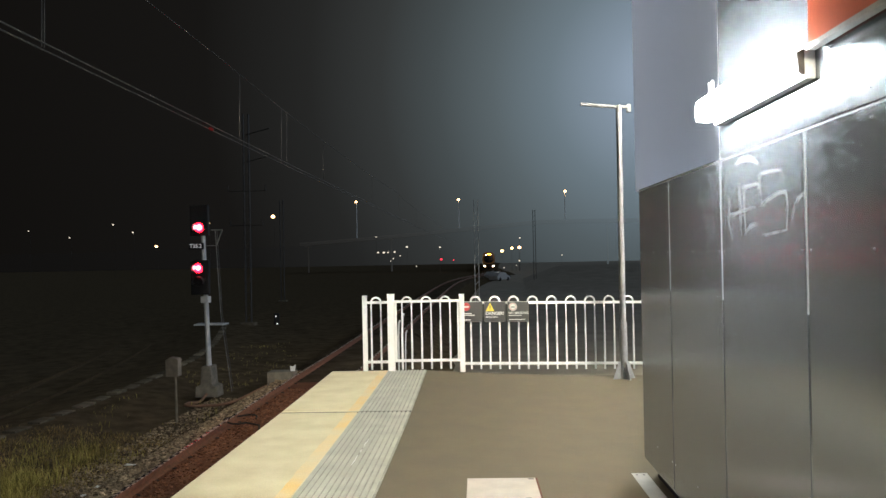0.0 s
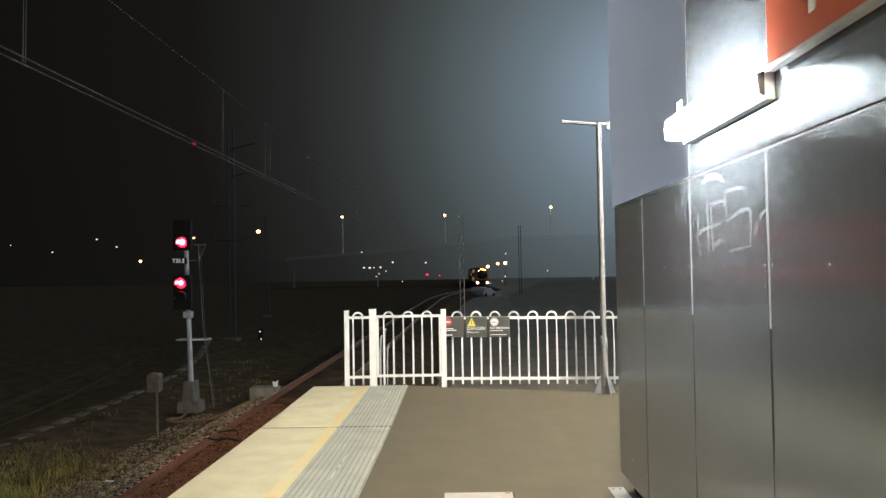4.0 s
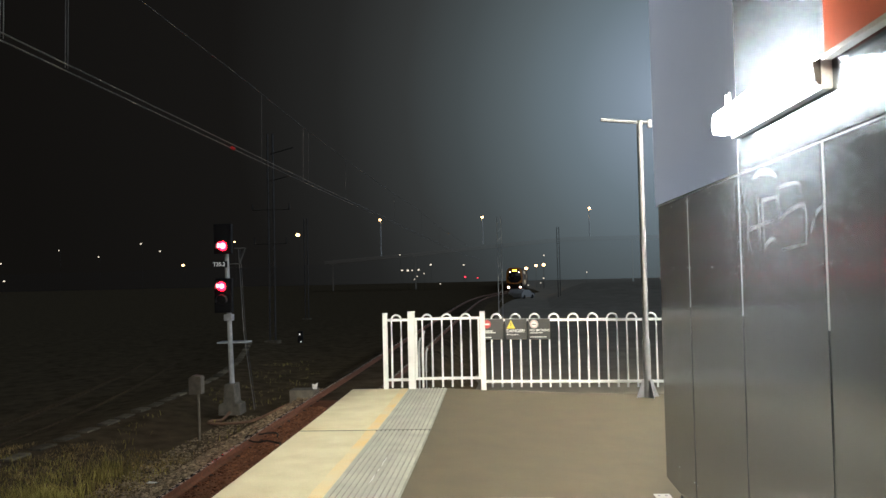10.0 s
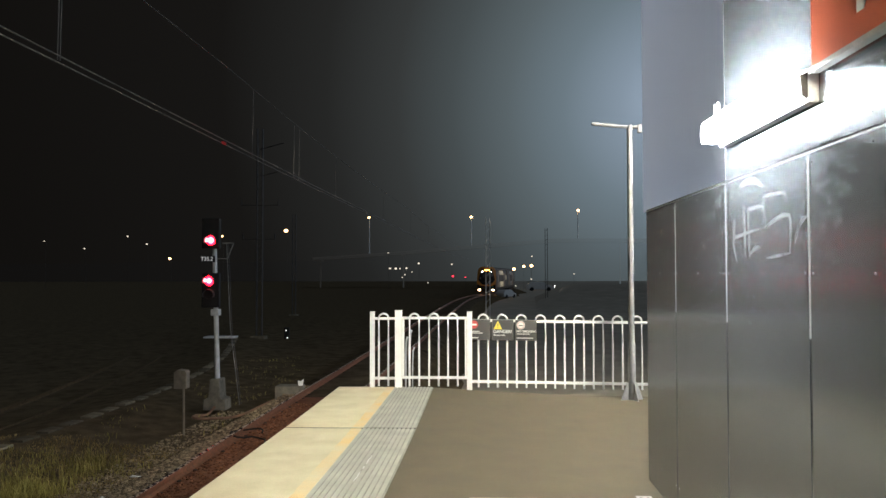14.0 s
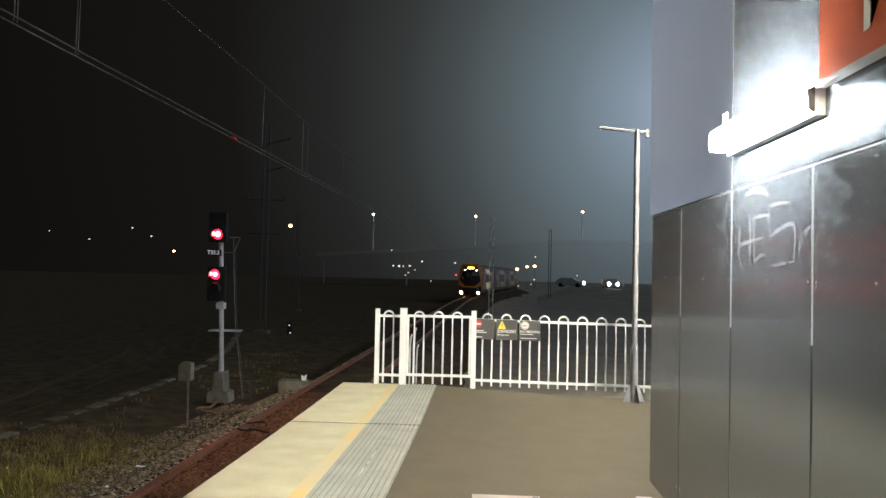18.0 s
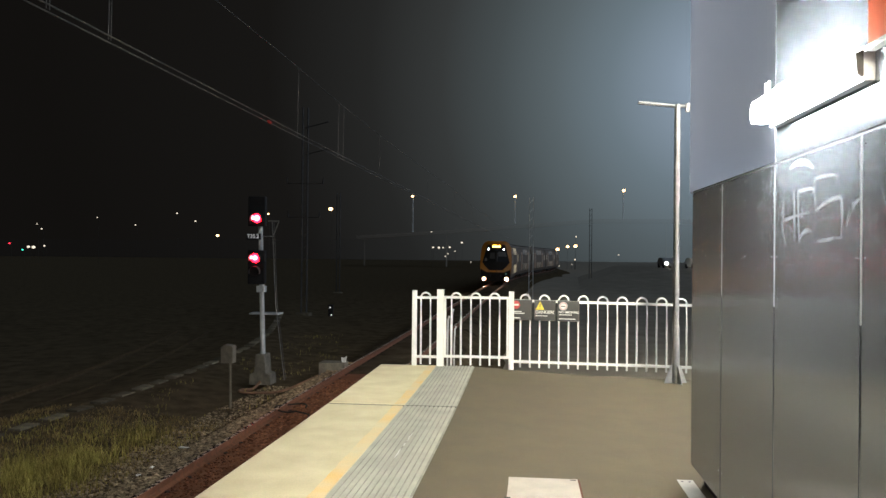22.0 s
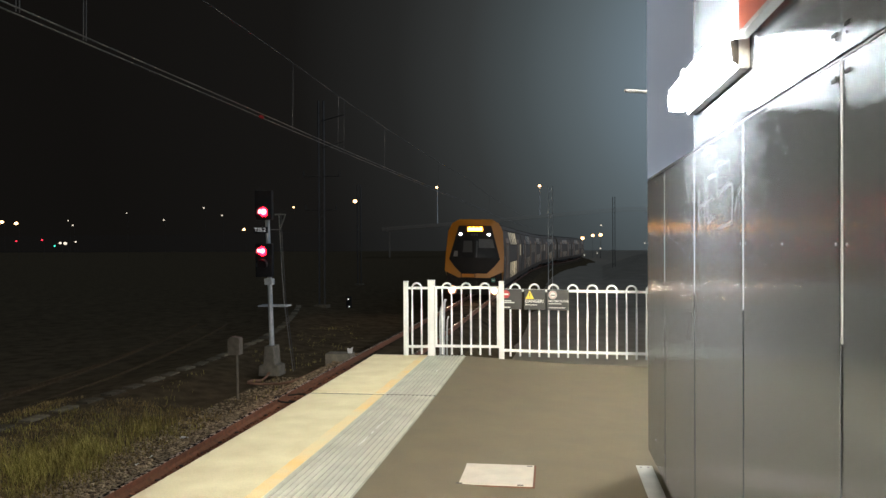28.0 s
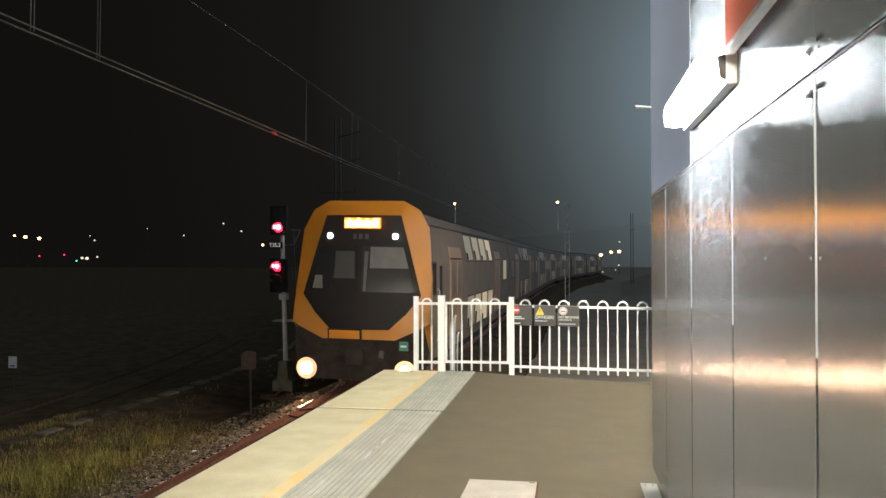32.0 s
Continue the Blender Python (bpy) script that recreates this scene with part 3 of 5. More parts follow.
    box(bm, WX + 0.003, WX + 0.32, WUP + 0.004, WEND, BAND - 0.004, BAND + 0.008, 0.003)
    part("capping", bm, M_CLAD, w)
    # upper wall left translucent; sky glow behind it stands in for glare
    bm = B()
    box(bm, WX + 0.030, WX + 0.042, WUP + 0.01, WEND + 0.26, BAND + 0.01, 5.3, 0.002)
    part("upper_setback", bm, M_FROST, w, "set-back upper wall, made translucent to carry the lamp's glare")


building()


def wall_lamp():
    f = thing("wall_light", (WX, 4.28, 2.78), "long white linear wall light, blazing bright", "lamp")
    bm = B()
    box(bm, -0.050, -0.001, -0.66, 0.62, -0.095, 0.06, 0.008)
    part("back_plate", bm, M_POLE, f)
    bm = B()
    prism(bm, [(-0.085, 0.030), (-0.037, 0.045), (-0.037, -0.085), (-0.075, -0.06)], "y", -0.655, -0.635)
    part("end_cap", bm, M_DARKSTEEL, f, "dark end cap")
    bm = B()
    box(bm, -0.165, -0.037, -0.632, 0.655, -0.075, 0.062, 0.058)
    part("diffuser", bm, M_LEDTUBE, f, "glowing white diffuser")
    for y in (0.50, 0.56):
        bm = B()
        box(bm, -0.10, -0.085, y - 0.006, y + 0.006, 0.055, 0.16, 0.002)
        part("bracket", bm, M_GALV, f)


wall_lamp()


def lamp_marks():
    """The lamp's broken reflections on the polished panel, drawn as pale strokes."""
    s = thing("wipe_marks", (WX - 0.0008, 0, 0), "faint strokes drawing the lamp's reflections on the dark metal panel", "marks")

    def stroke(width, *pts):
        pts = [Vector((0, *p)) for p in pts]
        line = []
        for i in range(len(pts) - 1):
            p0, p1, p2, p3 = (pts[max(0, min(len(pts) - 1, i + d))] for d in (-1, 0, 1, 2))
            for k in range(6):
                u = k / 6
                line.append(0.5 * (2 * p1 + (p2 - p0) * u + (2 * p0 - 5 * p1 + 4 * p2 - p3) * u * u + (3 * p1 - p0 - 3 * p2 + p3) * u ** 3))
        line.append(pts[-1])
        bm = B()
        prev = None
        for i, p in enumerate(line):
            d = (line[min(i + 1, len(line) - 1)] - line[max(i - 1, 0)]).normalized()
            side = Vector((0, -d.z, d.y)) * width * (0.35 + 0.65 * math.sin(math.pi * i / (len(line) - 1)))
            pair = (bm.verts.new(p + side), bm.verts.new(p - side))
            if prev:
                bm.faces.new((prev[0], prev[1], pair[1], pair[0]))
            prev = pair
        part("reflection_stroke", bm, M_LAMPMARK, s)

    stroke(0.020, (4.70, 2.42), (4.58, 2.44), (4.43, 2.425), (4.33, 2.385))
    stroke(0.010, (4.54, 2.01), (4.56, 2.26), (4.52, 2.28), (4.35, 2.28), (4.35, 2.25))
    stroke(0.009, (4.30, 2.16), (4.32, 2.31), (4.25, 2.33), (4.05, 2.32), (4.02, 2.27))
    stroke(0.010, (4.29, 2.16), (4.19, 2.19), (3.98, 2.20), (3.98, 2.02))
    stroke(0.010, (4.76, 1.99), (4.82, 2.11), (4.70, 2.14), (4.40, 2.16))
    stroke(0.010, (4.80, 2.24), (4.81, 2.12))
    stroke(0.014, (4.63, 2.31), (4.62, 2.16), (4.61, 2.01))
    stroke(0.012, (4.53, 2.03), (4.45, 2.06), (4.37, 2.06))
    stroke(0.010, (3.92, 2.07), (3.86, 2.15), (3.77, 2.19))
    stroke(0.008, (4.29, 2.00), (4.14, 2.01), (3.97, 2.02))


lamp_marks()


def name_sign():
    s = thing("station_sign", (WX - 0.06, 0, 0), "orange enamel station name sign with white capitals", "sign")
    bm = B()
    box(bm, -0.008, 0.012, 0.4, 3.54, 2.82, 3.67, 0.003)
    part("panel", bm, M_ORANGE, s)
    bm = B()
    box(bm, -0.014, 0.03, 0.4, 3.555, 2.795, 2.817, 0.003)
    part("edge_trim", bm, M_STRIP, s, "pale metal edge trim")
    for y in (3.2, 2.0, 0.8):
        bm = B()
        box(bm, 0.012, 0.058, y - 0.04, y + 0.04, 3.0, 3.6)
        part("bracket", bm, M_GALV, s)
    me = text_mesh("M", 0.42, 0.001)
    me.materials.append(M_SIGNWHITE)
    o = part("letter", me, None, s, "white capital letter")
    o.matrix_basis = Matrix.Translation((-0.0105, 3.15, 3.05)) @ Matrix(((0, 0, -1, 0), (-1, 0, 0, 0), (0, 1, 0, 0), (0, 0, 0, 1)))
    for k in range(5):
        bm = B()
        box(bm, -0.011, -0.0085, 2.64 - 0.34 * k - 0.2, 2.64 - 0.34 * k, 2.90, 3.19)
        part("letter_bar", bm, M_SIGNWHITE, s)


name_sign()


# ---- platform lights out of view ----
def platform_light(x, y, z, size, rz, label, m=None):
    f = thing("platform_light", (x, y, z), label, "lamp", "platform lights", rz=rz)
    bm = B()
    box(bm, -size, size, -0.22, 0.22, 0.03, 0.10, 0.01)
    part("housing", bm, M_GALV, f)
    bm = B()
    box(bm, -size + 0.03, size - 0.03, -0.19, 0.19, 0.0, 0.028, 0.006)
    part("diffuser", bm, m or M_LEDWARM, f)
    bm = B()
    rod(bm, (0, 0.0, 0.10), (0, 0.0, 0.18), 0.02)
    part("mount", bm, M_GALV, f)
    return f


platform_light(4.6, 11.0, 5.9, 0.6, 0, "platform flood light on a post behind the building")
bm = B()
rod(bm, (4.6, 11.0, -0.2), (4.6, 11.0, 6.0), 0.07, 0.05)
tagged(part("light_post", bm, M_GALV), "grey steel post carrying a flood light", "post")
# fill lamp and post, added to brighten the ground past the fence
platform_light(8.6, 19.0, 6.5, 0.8, 0, "unseen flood light added behind the building to lift the dark ground")
bm = B()
rod(bm, (8.6, 19.0, -2.4), (8.6, 19.0, 6.6), 0.08, 0.06)
tagged(part("light_post", bm, M_GALV), "tall grey steel post added for the unseen ground light", "post")
# added lamp out of view that lights only the near verge
platform_light(-12.0, 3.0, 4.2, 0.22, 0, "unseen light added across the track to light the verge")
bm = B()
rod(bm, (-12.0, 3.0, -2.4), (-12.0, 3.0, 4.3), 0.08, 0.06)
tagged(part("light_post", bm, M_GALV), "grey steel post added for the unseen verge light", "post")
f = platform_light(0.85, -6.5, 3.3, 0.55, 0, "platform flood light shining along the platform", M_LEDCANOPY)
f.matrix_basis = pose(0.85, -6.5, 3.3, 72, 0, 0)
bm = B()
rod(bm, (0, 0.15, 0.08), (0, 0.15 + 0.37, 0.08 + 0.12), 0.025)
part("hanger", bm, M_GALV, f)
# added panel that cuts the flood light off left of the platform
bm = B()
box(bm, -0.78, -0.70, -6.2, -0.42, -0.02, 3.78)
tagged(part("light_shield", bm, M_GALV), "unseen grey panel keeping the flood light off the verge", "wall", kind="structure")
# added roof out of view, holding the flood light's hanger
bm = B()
box(bm, -1.6, 1.62, -10, -1.0, 3.78, 3.9)
tagged(part("canopy", bm, M_GALV), "unseen flat grey canopy added to carry the flood light", "canopy", kind="structure")


# ---- fence ----
FY = 13.225
RACK = 0.0125


def hoop_mesh():
    bm = B()
    r, w, top, low = 0.0165, 0.081, 1.240, 0.020
    pts = [(-w, 0, low + (top - w - low) * k / 3) for k in range(4)]
    pts += [(-w * math.cos(a * math.pi / 8), 0, top - w + w * math.sin(a * math.pi / 8)) for a in range(1, 8)]
    pts += [(w, 0, top - w - (top - w - low) * k / 3) for k in range(0, 4)]
    tube(bm, pts, r, 8)
    return mesh_of("hoop", bm, M_WHITE, True)


def fence():
    hoop = hoop_mesh()

    def post(parent, x, w, h):
        bm = B()
        box(bm, x - w / 2, x + w / 2, -w / 2, w / 2, -0.12, h, 0.006)
        box(bm, x - w / 2 - 0.003, x + w / 2 + 0.003, -w / 2 - 0.003, w / 2 + 0.003, h, h + 0.012, 0.004)
        part("post", bm, M_WHITE, parent)

    def rails(parent, x0, x1, zs, h=0.045, rack=0.0):
        for z in zs:
            bm = B()
            box(bm, x0, x1, -0.018, 0.018, z - h / 2, z + h / 2, 0.004)
            for v in bm.verts:
                v.co.z -= rack * v.co.x
            part("rail", bm, M_WHITE, parent)

    def hoops(parent, xs, drop=0.0, rack=0.0):
        for x in xs:
            o = part("hoop", hoop, None, parent)
            o.location = (x, 0, -drop - rack * x)

    g = "platform end fence"
    f = thing("fence", (0, FY, 0), "white steel hoop-top fence panel at the platform end", "fence", g)
    post(f, -1.733, 0.078, 1.265)
    rails(f, -1.695, -1.345, (1.156, 0.150))
    hoops(f, (-1.542,))
    f = thing("gate", (0, FY, 0), "white steel hoop-top gate, shut", "gate", g)
    post(f, -1.288, 0.115, 1.285)
    rails(f, -1.225, -0.13, (1.166, 0.165))
    hoops(f, (-1.02, -0.69, -0.37))
    bm = B()
    box(bm, -0.17, -0.135, -0.016, 0.016, 0.15, 1.17, 0.004)
    part("stile", bm, M_WHITE, f)
    bm = B()
    box(bm, -1.225, -1.19, -0.016, 0.016, 0.15, 1.17, 0.004)
    part("stile", bm, M_WHITE, f)
    k = RACK                                     # the platform falls away to the east, and these panels with it
    f = thing("fence", (0, FY, 0), "long white steel hoop-top fence panel carrying safety signs", "fence", g)
    post(f, -0.088, 0.088, 1.265)
    rails(f, -0.045, 3.21, (1.126, 0.104), rack=k)
    hoops(f, [0.143 + 0.3200 * i for i in range(9)], 0.012, k)
    f = thing("fence", (0, FY, 0), "white steel hoop-top fence panel beside the building", "fence", g)
    post(f, 3.29, 0.088, 1.225)
    rails(f, 3.33, 5.2, (1.126, 0.104), rack=k)
    hoops(f, [3.52 + 0.3200 * i for i in range(5)], 0.012, k)


fence()


def safety_signs():
    def sign(x, label):
        s = thing("safety_sign", (x, FY - 0.032, 0.982), label, "sign", "fence signs")
        s.matrix_basis = pose(x - 0.022, FY - 0.032, 0.974 - RACK * x, 0, 0.5)
        bm = B()
        box(bm, -0.178, 0.178, -0.003, 0.003, -0.172, 0.172, 0.002)
        part("plate", bm, M_SIGNBLK, s)
        return s

    def disc(s, x, z, r, m, name):
        bm = B()
        rod(bm, (x, -0.003, z), (x, -0.0055, z), r, seg=24)
        part(name, bm, m, s)

    def bar(s, x0, x1, z, h, m=None, y=-0.006):
        bm = B()
        box(bm, x0, x1, y, -0.0025, z - h / 2, z + h / 2)
        part("print_bar", bm, m or M_SIGNWHITE, s)

    def words(s, txt, x, z, size):
        me = text_mesh(txt, size, 0.001)
        me.materials.append(M_SIGNWHITE)
        o = part("lettering", me, None, s)
        o.matrix_basis = Matrix.Translation((x, -0.0045, z)) @ pose(0, 0, 0, 90)

    a = sign(0.103, "black sign with a red no-entry disc")
    disc(a, -0.095, 0.085, 0.068, M_SIGNRED, "red_disc")
    bar(a, -0.14, -0.05, 0.085, 0.028, y=-0.0075)
    bar(a, -0.15, 0.00, -0.028, 0.014)
    bar(a, -0.15, 0.05, -0.056, 0.012)
    bar(a, -0.15, -0.02, -0.135, 0.014)
    b = sign(0.492, "black sign with a yellow warning triangle reading DANGER")
    bm = B()
    prism(bm, [(-0.155, 0.012), (-0.010, 0.012), (-0.082, 0.155)], "y", -0.0055, -0.0025)
    part("triangle", bm, M_SIGNYEL, b)
    bm = B()
    box(bm, -0.088, -0.076, -0.0075, -0.005, 0.055, 0.112)
    box(bm, -0.088, -0.076, -0.0075, -0.005, 0.030, 0.042)
    part("exclamation_mark", bm, M_SIGNBLK, b)
    words(b, "DANGER!", -0.158, -0.028, 0.072)
    words(b, "Moving trains", -0.155, -0.086, 0.036)
    c = sign(0.879, "black sign with a white no-smoking disc")
    disc(c, -0.085, 0.085, 0.070, M_SIGNWHITE, "white_disc")
    bm = B()
    n = 20
    for k in range(n):
        q = [(-0.085 + r * math.cos(t * math.tau / n), -0.0065, 0.085 + r * math.sin(t * math.tau / n)) for r, t in ((0.050, k), (0.062, k), (0.062, k + 1), (0.050, k + 1))]
        bm.faces.new([bm.verts.new(v) for v in q])
    part("ring", bm, M_SIGNRING, c, "faded pink ring")
    bar(c, -0.12, -0.05, 0.080, 0.014, M_SIGNBLK, -0.0075)
    words(c, "NO SMOKING", -0.160, -0.020, 0.053)
    bar(c, -0.155, 0.06, -0.062, 0.010)
    bar(c, -0.155, 0.12, -0.130, 0.010)


safety_signs()


# ---- lamp pole at the fence ----
def tall_pole():
    x, y = 2.545, 12.87
    p = thing("steel_pole", (x, y, top_z(x)), "tall galvanised steel pole with a T bar, bolted to the platform", "pole")
    bm = B()
    box(bm, -0.27, 0.27, -0.20, 0.20, 0.0, 0.022, 0.004)
    part("base_plate", bm, M_POLE, p)
    for a in range(4):
        bm = B()
        prism(bm, [(0.045, 0.02), (0.20, 0.02), (0.20, 0.05), (0.09, 0.33), (0.045, 0.33)], "y", -0.006, 0.006)
        bmesh.ops.rotate(bm, verts=bm.verts[:], matrix=Matrix.Rotation(a * math.pi / 2 + 0.35, 3, "Z"))
        part("gusset", bm, M_POLE, p)
    bm = B()
    rod(bm, (0, 0, 0.02), (0, 0, 0.95), 0.063, seg=20)
    rod(bm, (0, 0, 0.95), (0, 0, 1.0), 0.063, 0.05, seg=20)
    rod(bm, (0, 0, 1.0), (0, 0, 4.52), 0.05, 0.045, seg=20)
    part("shaft", bm, M_POLE, p, smooth=True)
    bm = B()
    tube(bm, [(-0.62, -0.02, 4.55), (-0.3, 0, 4.52), (0.0, 0, 4.49), (0.14, 0, 4.49)], 0.028, 8)
    part("cross_bar", bm, M_POLE, p)
    bm = B()
    box(bm, 0.13, 0.19, -0.04, 0.04, 4.40, 4.53, 0.006)
    part("end_bracket", bm, M_POLE, p)
    for sx, sy in ((-0.22, -0.15), (0.22, -0.15), (0.22, 0.15), (-0.22, 0.15)):
        bm = B()
        rod(bm, (sx, sy, 0.02), (sx, sy, 0.05), 0.014, seg=6)
        part("bolt", bm, M_SCREW, p)


tall_pole()


# ---- tracks ----
railhead = rail_z


def railway(name, fx, y0, y1, sleepers, label, bed, lift, steel=None, wood=None, drop=0.0):
    def rail_z(y):
        return railhead(y) - drop

    t = thing(name, (0, 0, 0), label, "railway track", kind="structure")
    step = 2.0
    n = int((y1 - y0) / step)
    for side in (-0.755, 0.755):
        foot, head = B(), B()
        for prof, bmx in (([(-0.06, -0.15), (0.06, -0.15), (0.06, -0.13), (0.012, -0.10), (0.012, -0.04), (0.034, -0.03), (0.034, -0.004), (-0.034, -0.004), (-0.034, -0.03), (-0.012, -0.04), (-0.012, -0.10), (-0.06, -0.13)], foot),
                          ([(-0.032, -0.003), (0.032, -0.003), (0.028, 0.004), (-0.028, 0.004)], head)):
            rings = []
            for k in range(n + 1):
                y = y0 + k * step
                rings.append([bmx.verts.new((fx(y) + side + px, y, rail_z(y) + pz)) for px, pz in prof])
            m = len(prof)
            for a, b in zip(rings, rings[1:]):
                for k in range(m):
                    bmx.faces.new((a[k], a[(k + 1) % m], b[(k + 1) % m], b[k]))
        part("rail", foot, steel or M_RUST, t, "rusty steel rail")
        part("rail_head", head, steel or M_RAILHEAD, t, "worn running surface")
    bm = B()
    box(bm, -1.25, 1.25, -0.12, 0.12, -0.12, 0.10, 0.02)
    me = mesh_of("sleeper", bm, wood or M_SLEEPER)
    bm = B()
    for s in (-0.755, 0.755):
        for d in (-0.115, 0.115):
            rod(bm, (s + d, 0, 0.09), (s + d, 0, 0.14), 0.045, 0.03, seg=10)
    clip = mesh_of("rail_clip", bm, M_TDARK)
    for k in range(sleepers):
        y = y0 + 70 + k * 0.66
        a = math.degrees(math.atan2(fx(y + 1) - fx(y - 1), 2))
        for nm, mesh in (("sleeper", me), ("rail_clips", clip)):
            o = part(nm, mesh, None, t)
            o.matrix_basis = pose(fx(y), y, rail_z(y) - 0.26, 0, 0, -a)
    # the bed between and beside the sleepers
    # past 20 m the bed is coloured dark, as if unlit
    for lo, hi, m, lab in ((y0, 20, bed, "rust-stained ballast bed" if bed is M_RUSTBED else "dark weedy ballast bed"), (20, y1, M_GROUND if steel else M_UNLITBED, "ballast bed in a dark, unlit tone")):
        bm = B()
        rings = []
        for k in range(int((hi - lo) / step) + 1):
            y = lo + k * step
            rings.append([bm.verts.new((fx(y) + px, y, rail_z(y) + pz)) for px, pz in ((-1.75, -0.42), (-1.28, lift - 0.02), (0, lift), (1.28, lift - 0.02), (1.75, -0.42))])
        for a, b in zip(rings, rings[1:]):
            for k in range(4):
                bm.faces.new((a[k], a[k + 1], b[k + 1], b[k]))
        part("track_bed", bm, m, t, lab, smooth=True)


railway("main_track", track_x, -74, 376, 150, "single railway track with rusty rails, curving away", M_RUSTBED, -0.132)
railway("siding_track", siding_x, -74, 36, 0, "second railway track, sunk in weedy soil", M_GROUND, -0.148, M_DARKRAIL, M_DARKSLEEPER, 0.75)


def scatter(name, label, m, count, spot, lo, hi, seed):
    """Loose stones, each a rough lump of its own."""
    rng = random.Random(seed)
    vs, fs = [], []
    base = [(-1, -1, -0.6), (1, -0.8, -0.6), (0.9, 1, -0.6), (-0.8, 0.9, -0.6), (-0.7, -0.6, 0.5), (0.6, -0.7, 0.6), (0.7, 0.6, 0.5), (-0.6, 0.7, 0.7)]
    quad = [(0, 1, 5, 4), (1, 2, 6, 5), (2, 3, 7, 6), (3, 0, 4, 7), (4, 5, 6, 7)]
    for i in range(count):
        x, y, z = spot(rng, i)
        r = rng.uniform(lo, hi) * (1.5 if rng.random() < 0.06 else 1)
        a = rng.uniform(0, 6.28)
        c, s = math.cos(a), math.sin(a)
        k = len(vs)
        sc = [r * rng.uniform(0.7, 1.3) for _ in range(3)]
        for p in base:
            px, py, pz = (p[j] * sc[j] * rng.uniform(0.8, 1.15) for j in range(3))
            vs.append((x + px * c - py * s, y + px * s + py * c, z + r * 0.3 + pz))
        fs += [tuple(k + j for j in q) for q in quad]
    me = bpy.data.meshes.new(name)
    me.from_pydata(vs, [], fs)
    me.materials.append(m)
    tagged(new(name, me), label, "ballast", kind="stuff")


def shoulder_spot(rng, i):
    y = rng.uniform(9, 22) if i % 3 else rng.uniform(9, 15)
    x = track_x(y) - 0.84 - 2.7 * rng.random() ** 1.6
    d = abs(x - track_x(y))
    return x, y, max(ground_z(x, y), rail_z(y) + (-0.14 if d < 1.30 else -0.18 - 0.53 * (d - 1.30)))


def middle_spot(rng, i):
    y = rng.uniform(5, 19)
    while True:
        d = rng.uniform(-0.70, 1.32)
        if abs(abs(d) - 0.755) > 0.09:
            return track_x(y) + d, y, rail_z(y) - 0.140 - rng.uniform(0, 0.012)


def stones():
    scatter("ballast", "loose grey-brown ballast stones beside the rail", M_STONE, 21000, shoulder_spot, 0.010, 0.029, 11)
    scatter("rusty_ballast", "rust-stained ballast stones between the rails", M_RUSTSTONE, 12000, middle_spot, 0.010, 0.026, 12)


def grass():
    rng = random.Random(5)
    tufts = []
    for i in range(230):
        y = rng.uniform(11.0, 16.0)
        tufts.append((-6.6 - rng.random() ** 0.8 * 4.0, y, rng.uniform(0.03, 0.10), 12))
    for i in range(64):
        y = rng.gauss(12.8, 0.75)
        tufts.append((-8.05 - rng.gauss(0, 0.36), y, rng.uniform(0.12, 0.36), 46))
    for i in range(26):
        tufts.append((-7.75 - rng.gauss(0, 0.35), rng.gauss(15.2, 0.5), rng.uniform(0.14, 0.36), 18))
    for i in range(24):
        tufts.append((rng.uniform(-10.5, -9.0), rng.gauss(11.8, 0.6), rng.uniform(0.06, 0.18), 26))
    for i in range(80):
        y = rng.uniform(15, 36)
        tufts.append((rng.uniform(-9.2, -6.2) - max(0, y - 25) * 0.1, y, rng.uniform(0.05, 0.12), 8))
    blades("grass", "long dry yellow-green grass on the verge", M_GRASS, tufts, rng)
    low = []
    for i in range(3300):
        y = 10.8 + 6.5 * rng.random() ** 1.7
        x = -6.7 - rng.random() * 4.5
        if abs(x - trough_x(y)) > 0.42:
            low.append((x, y, rng.uniform(0.015, 0.06), 9))
    blades("dry_weeds", "short dry brown weeds covering the soil", M_WEEDS, low, rng)


def blades(name, label, m, tufts, rng):
    vs, fs = [], []
    for x, y, h, n in tufts:
        z = ground_z(x, y)
        for _ in range(n):
            a = rng.uniform(0, 6.28)
            bx, by = x + rng.gauss(0, 0.15), y + rng.gauss(0, 0.15)
            hh = h * rng.uniform(0.6, 1.35)
            lean = hh * rng.uniform(0.2, 1.0)
            dx, dy = math.cos(a) * lean, math.sin(a) * lean
            w = rng.uniform(0.003, 0.007)
            px, py = -math.sin(a) * w, math.cos(a) * w
            k = len(vs)
            vs += [(bx - px, by - py, z - 0.02), (bx + px, by + py, z - 0.02), (bx + dx * 0.35 - px * 0.8, by + dy * 0.35 - py * 0.8, z + hh * 0.6), (bx + dx * 0.35 + px * 0.8, by + dy * 0.35 + py * 0.8, z + hh * 0.6), (bx + dx, by + dy, z + hh)]
            fs += [(k, k + 1, k + 3, k + 2), (k + 2, k + 3, k + 4)]
    me = bpy.data.meshes.new(name)
    me.from_pydata(vs, [], fs)
    me.materials.append(m)
    tagged(new(name, me), label, "grass", kind="stuff")


stones()
grass()


